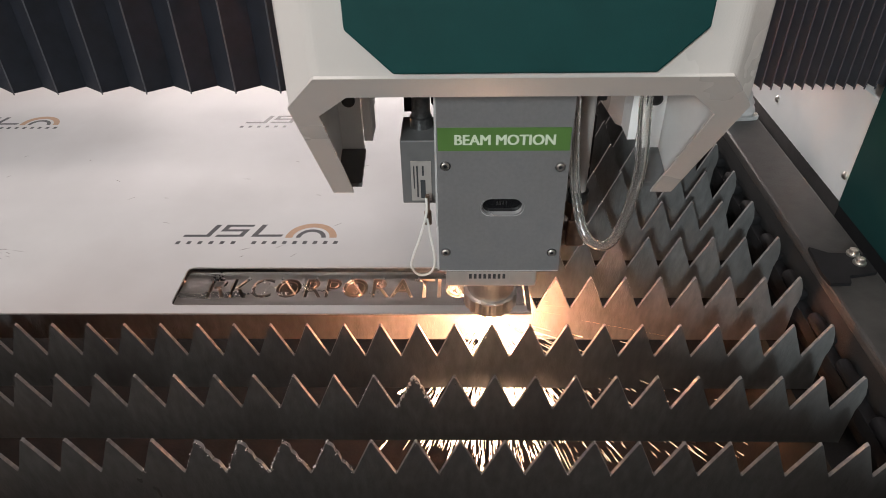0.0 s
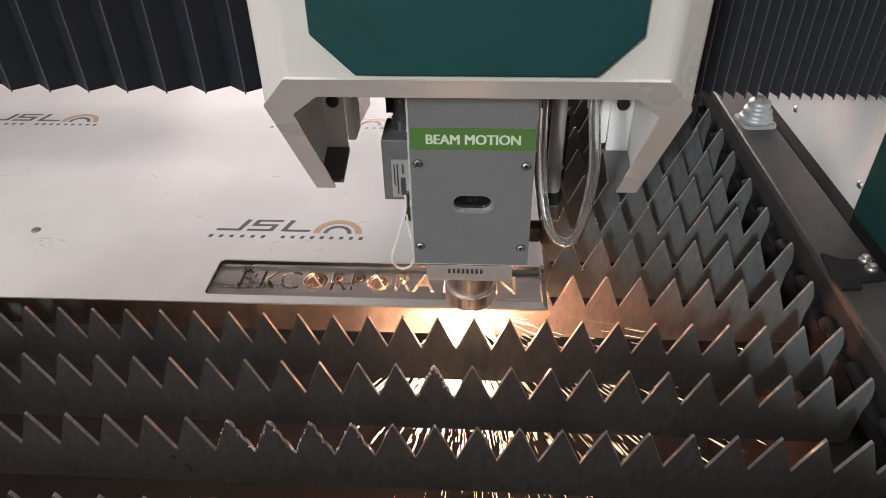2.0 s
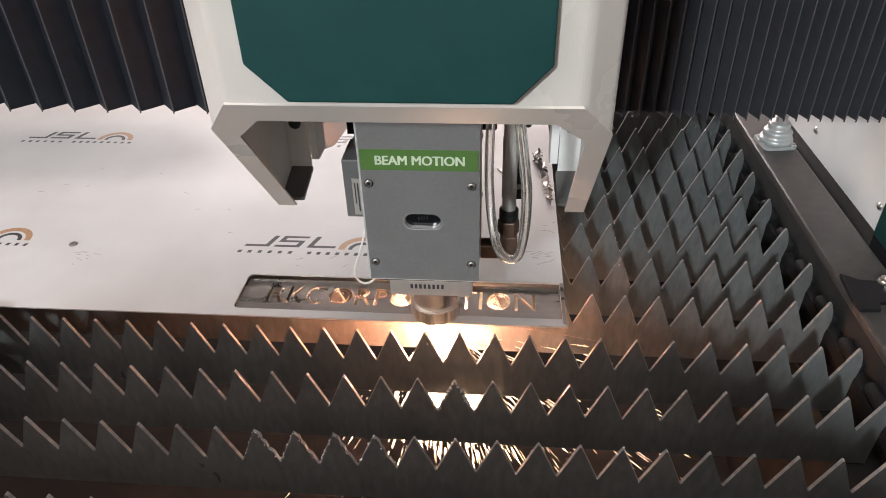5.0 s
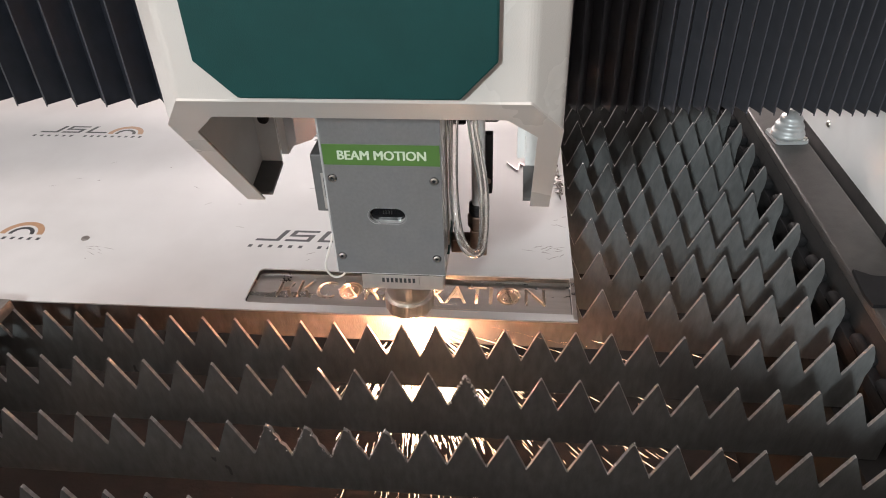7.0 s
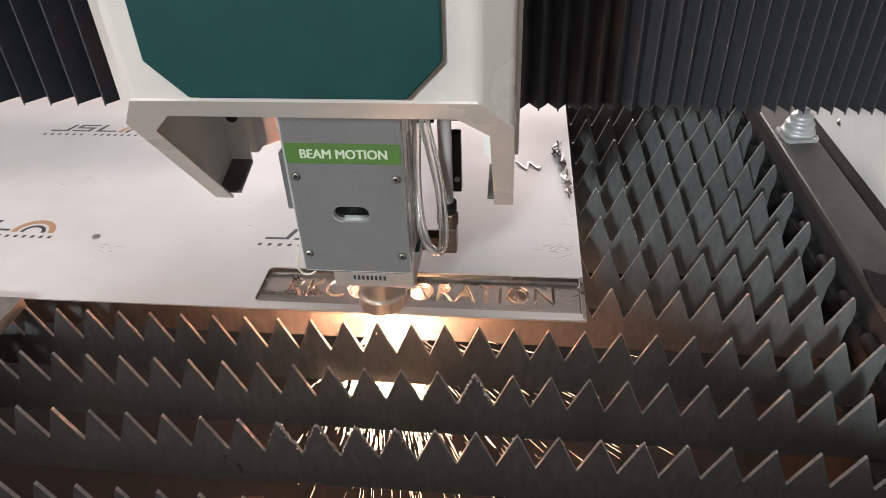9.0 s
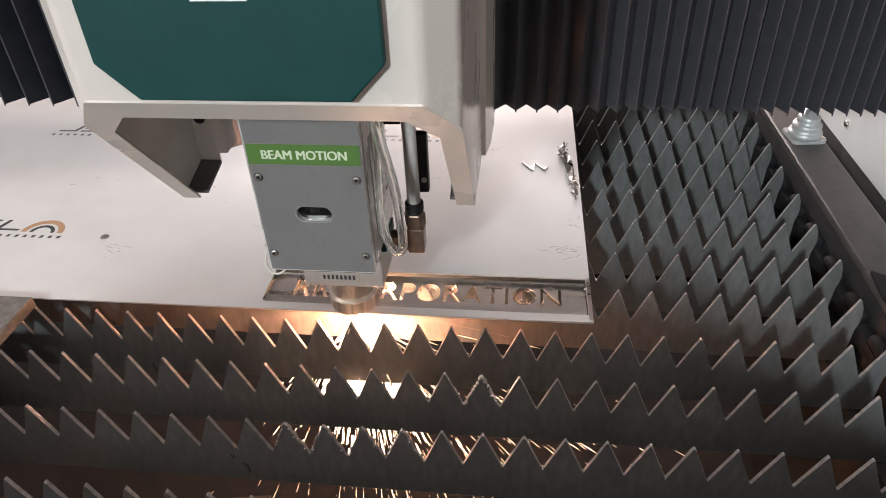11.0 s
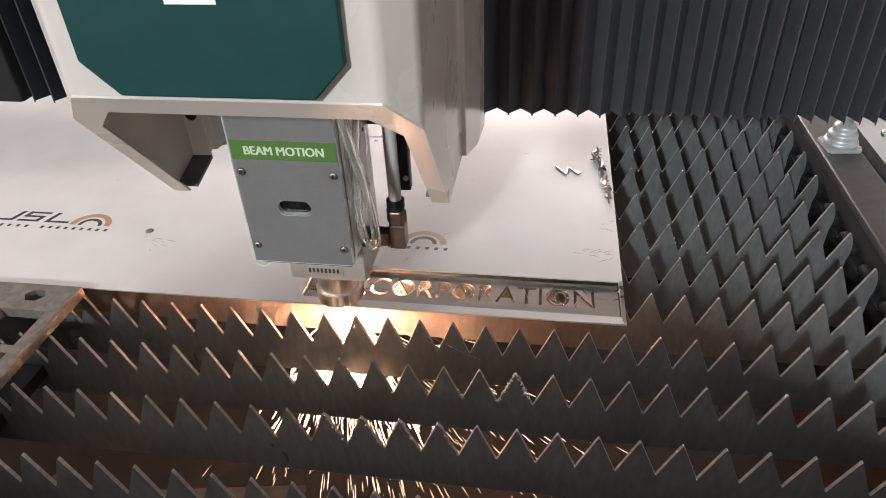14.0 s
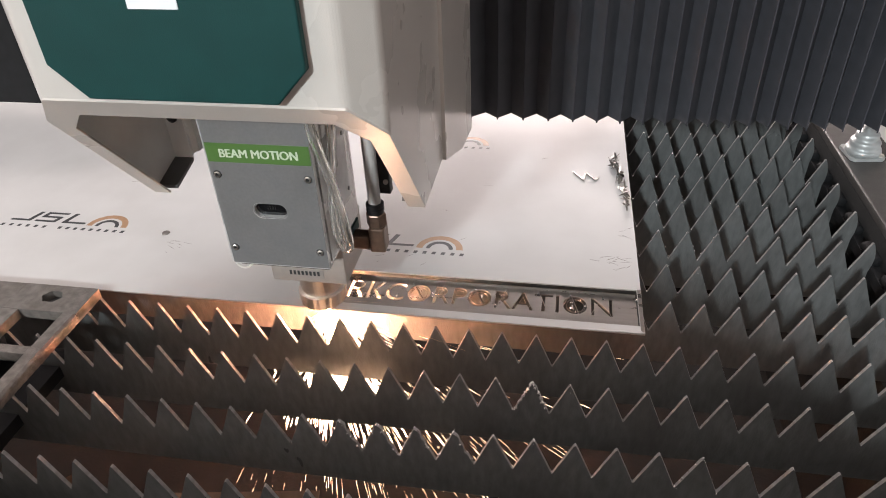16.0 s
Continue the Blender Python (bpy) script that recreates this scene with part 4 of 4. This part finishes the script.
def bellows_panel(width, name):
    """One stiff strip of a folded bellows, hinged at its front edge, with a pale welted seam on the fold."""
    bm = boxes((0.0, width, -0.0004, 0.0004, BZ0 + 0.004, BZ1))
    me = mesh_of(name, bm, M_BELLOWS if width > 0.025 else M_BELLOWS_FINE)
    bm = boxes((-0.0007, 0.0007, -0.0007, 0.0007, BZ0 + 0.002, BZ1))
    return me, mesh_of("seam", bm, M_SEAM if width > 0.025 else M_SEAM_FINE)


def folds_left(t):
    n, x_end = 12, -1.052
    x_head = CX - 0.131 + SPEED * t
    return [x_head - (x_head - x_end) * i / n for i in range(n + 1)]


def folds_right(t):
    n, x_end = 56, 0.45
    x_head = CX + 0.131 + SPEED * t
    p0 = (x_end - (CX + 0.131)) / n
    extra = -SPEED * t
    xs, x = [x_head], x_head
    w = [(1 - (i + 0.5) / n) ** 3 for i in range(n)]
    for i in range(n):
        x += p0 + extra * w[i] / sum(w)
        xs.append(x)
    return xs


def bellows(name, folds, width, label, skew):
    r = root(name, label, "bellows")
    me, seam = bellows_panel(width, "fold")
    made = []
    for i in range(len(folds(0)) - 1):
        for side in (0, 1):
            ob = new("fold", me)
            ob.parent = r
            if side == 0:
                s = new("seam", seam)
                s.parent = ob
            made.append((ob, i, side, width))
    return made


FOLDS = [(folds_left, bellows("gantry_bellows", folds_left, 0.031, "black pleated dust bellows stretched beside the hood", 0)),
         (folds_right, bellows("gantry_bellows", folds_right, 0.0222, "black finely pleated dust bellows over the side rail", 0))]


def gantry():
    r = root("gantry_beam", "white gantry beam behind the black bellows", "gantry beam", kind="structure")
    part("beam", boxes((-1.6, 0.55, 0.36, 0.60, 0.150, 0.80), bevel=0.004), M_BLACKF, r)
    part("end_block", boxes((-1.30, -1.054, 0.30, 0.359, 0.13, 0.78), bevel=0.004), M_BLACKF, r)


gantry()


# ---- light of the cut and its sparks ----
def flash():
    r = root("cutting_flash", "white-hot cutting point under the nozzle", "flash")
    bm = bmesh.new()
    bmesh.ops.create_icosphere(bm, subdivisions=2, radius=0.004)
    bmesh.ops.transform(bm, verts=bm.verts, matrix=Matrix.Translation((CX - 0.003, 0.1040, -0.038)) @ Matrix.Diagonal((0.9, 0.9, 7.5, 1)))
    part("hot_point", bm, M_FLASH, r)
    bm = bmesh.new()
    bmesh.ops.create_icosphere(bm, subdivisions=1, radius=0.0014)
    bmesh.ops.translate(bm, verts=bm.verts, vec=(CX - 0.003, 0.0970, 0.0030))
    part("nozzle_glow", bm, M_FLASH_UP, r)
    return r


def streak(bm, a, b, rad):
    d = (b - a).normalized()
    s = d.orthogonal().normalized()
    u = d.cross(s)
    ring = [s, (-0.5 * s + 0.866 * u), (-0.5 * s - 0.866 * u)]
    mid = a.lerp(b, 0.6)
    va, vb = [bm.verts.new(mid + rad * q) for q in ring], bm.verts.new(b)
    v0 = bm.verts.new(a)
    for i in range(3):
        bm.faces.new((va[i], va[(i + 1) % 3], vb))
        bm.faces.new((va[(i + 1) % 3], va[i], v0))


def sparks():
    """Showers of short bright streaks falling from the cut, in groups that turn a little about it."""
    r = root("spark_shower", "shower of glowing orange-white sparks falling from the cut", "sparks", kind="stuff")
    rng = random.Random(21)
    groups = []
    def clear(p):
        return p.z < -0.088 or -0.020 < p.y < 0.042
    for g in range(8):
        bm, trails = bmesh.new(), bmesh.new()
        made = 0
        while made < 90:
            if rng.random() < 0.42:
                d = Vector((rng.gauss(-0.05, 0.28), rng.gauss(-0.05, 0.28), -1))
            else:
                d = Vector((abs(rng.gauss(0.0, 1.0)), rng.gauss(-0.05, 0.35), -1))
            d.normalize()
            lo = rng.uniform(0.02, 0.40) ** 1.0
            a = d * lo + Vector((rng.gauss(0, 0.003), rng.gauss(0, 0.003), -0.012))
            b = a + d * rng.uniform(0.008, 0.040) + Vector((0, 0, -0.008 * lo))
            if b.z < -0.37 or not (clear(a) and clear(b)):
                continue
            streak(bm, a, b, rng.uniform(0.00016, 0.00042))
            made += 1
        # a few thin arcs that fly off to the side above the cut
        for q in range(1):
            d = Vector((rng.uniform(0.3, 1.0) * rng.choice((1, 1, 1, -0.5)), rng.uniform(-0.25, 0.10), rng.uniform(0.0, 0.30)))
            ln, f0 = rng.uniform(0.06, 0.22), rng.uniform(0.2, 0.6)
            tube([d * ln * f + Vector((0, 0, 0.0035 - 0.10 * (ln * f) ** 1.2)) for f in (f0, f0 + 0.12, f0 + 0.25, f0 + 0.4)], 0.00006, 3, trails)
        groups.append(part("streaks", bm, M_SPARK, r))
        groups.append(tagged(part("trails", trails, M_TRAIL, r, "hair-thin glowing arcs"), kind="stuff"))
    bm = bmesh.new()
    for q in range(900):
        d = Vector((rng.gauss(-0.02, 0.30), rng.gauss(0, 0.14), -1)).normalized()
        a = d * rng.uniform(0.004, 0.20) + Vector((rng.gauss(0, 0.002), rng.gauss(0.002, 0.002), -0.006))
        b = a + d * rng.uniform(0.006, 0.03)
        if clear(a) and clear(b):
            streak(bm, a, b, rng.uniform(0.0003, 0.0007))
    for q in range(260):
        d = Vector((rng.gauss(-0.04, 0.24), rng.gauss(-0.2, 0.10), -1)).normalized()
        a = d * rng.uniform(0.09, 0.125)
        b = a + d * rng.uniform(0.012, 0.03)
        if clear(a) and clear(b):
            streak(bm, a, b, rng.uniform(0.0007, 0.0013))
    groups.append(part("jet", bm, M_JET, r, "dense white-hot jet of sparks"))
    for g in range(3):
        bm = bmesh.new()
        for q in range(7):
            a = rng.uniform(0, 2 * math.pi)
            out = Vector((math.cos(a), -abs(0.5 * math.sin(a)), 0.0))
            p0 = Vector((0.012 * g, -0.014, -0.006))
            ln = rng.uniform(0.008, 0.030)
            up, fall = rng.uniform(-0.2, 0.5) * ln, rng.uniform(0.3, 0.9) * ln
            tube([p0 + out * ln * f + Vector((0, 0, up * f - fall * f * f)) for f in (0, 0.3, 0.6, 1.0)], rng.uniform(0.00010, 0.00022), 4, bm)
        groups.append(part("splash", bm, M_SPARK, r, "thin curling spark trails"))
    return r, groups


FLASH = flash()
SPARKS, STREAKS = sparks()


# ---- what moves ----
def motions():
    along = [(t, pose(SPEED * t, 0, 0)) for t in TIMES]
    for ob in (HOOD, HEAD, FLASH):
        walk(ob, along)
    walk(SPARKS, [(t, pose(CX - 0.003 + SPEED * t, 0.0970, 0)) for t in TIMES])
    rng = random.Random(5)
    for g, ob in enumerate(STREAKS):
        walk(ob, [(t, pose(0, 0, 0, rng.uniform(-4, 4), rng.uniform(-7, 7), rng.uniform(-9, 9))) for t in TIMES])
    for folds, panels in FOLDS:
        for ob, i, side, width in panels:
            rows = []
            for t in [k * 1.0 for k in range(17)]:
                xs = folds(t)
                a, b = min(xs[i], xs[i + 1]), max(xs[i], xs[i + 1])
                turn = math.degrees(math.acos(min((b - a) / 2 / width, 1)))
                rows.append((t, pose(a, BY, 0, 0, 0, turn) if side == 0 else pose(b, BY, 0, 0, 0, 180 - turn)))
            walk(ob, rows)


motions()
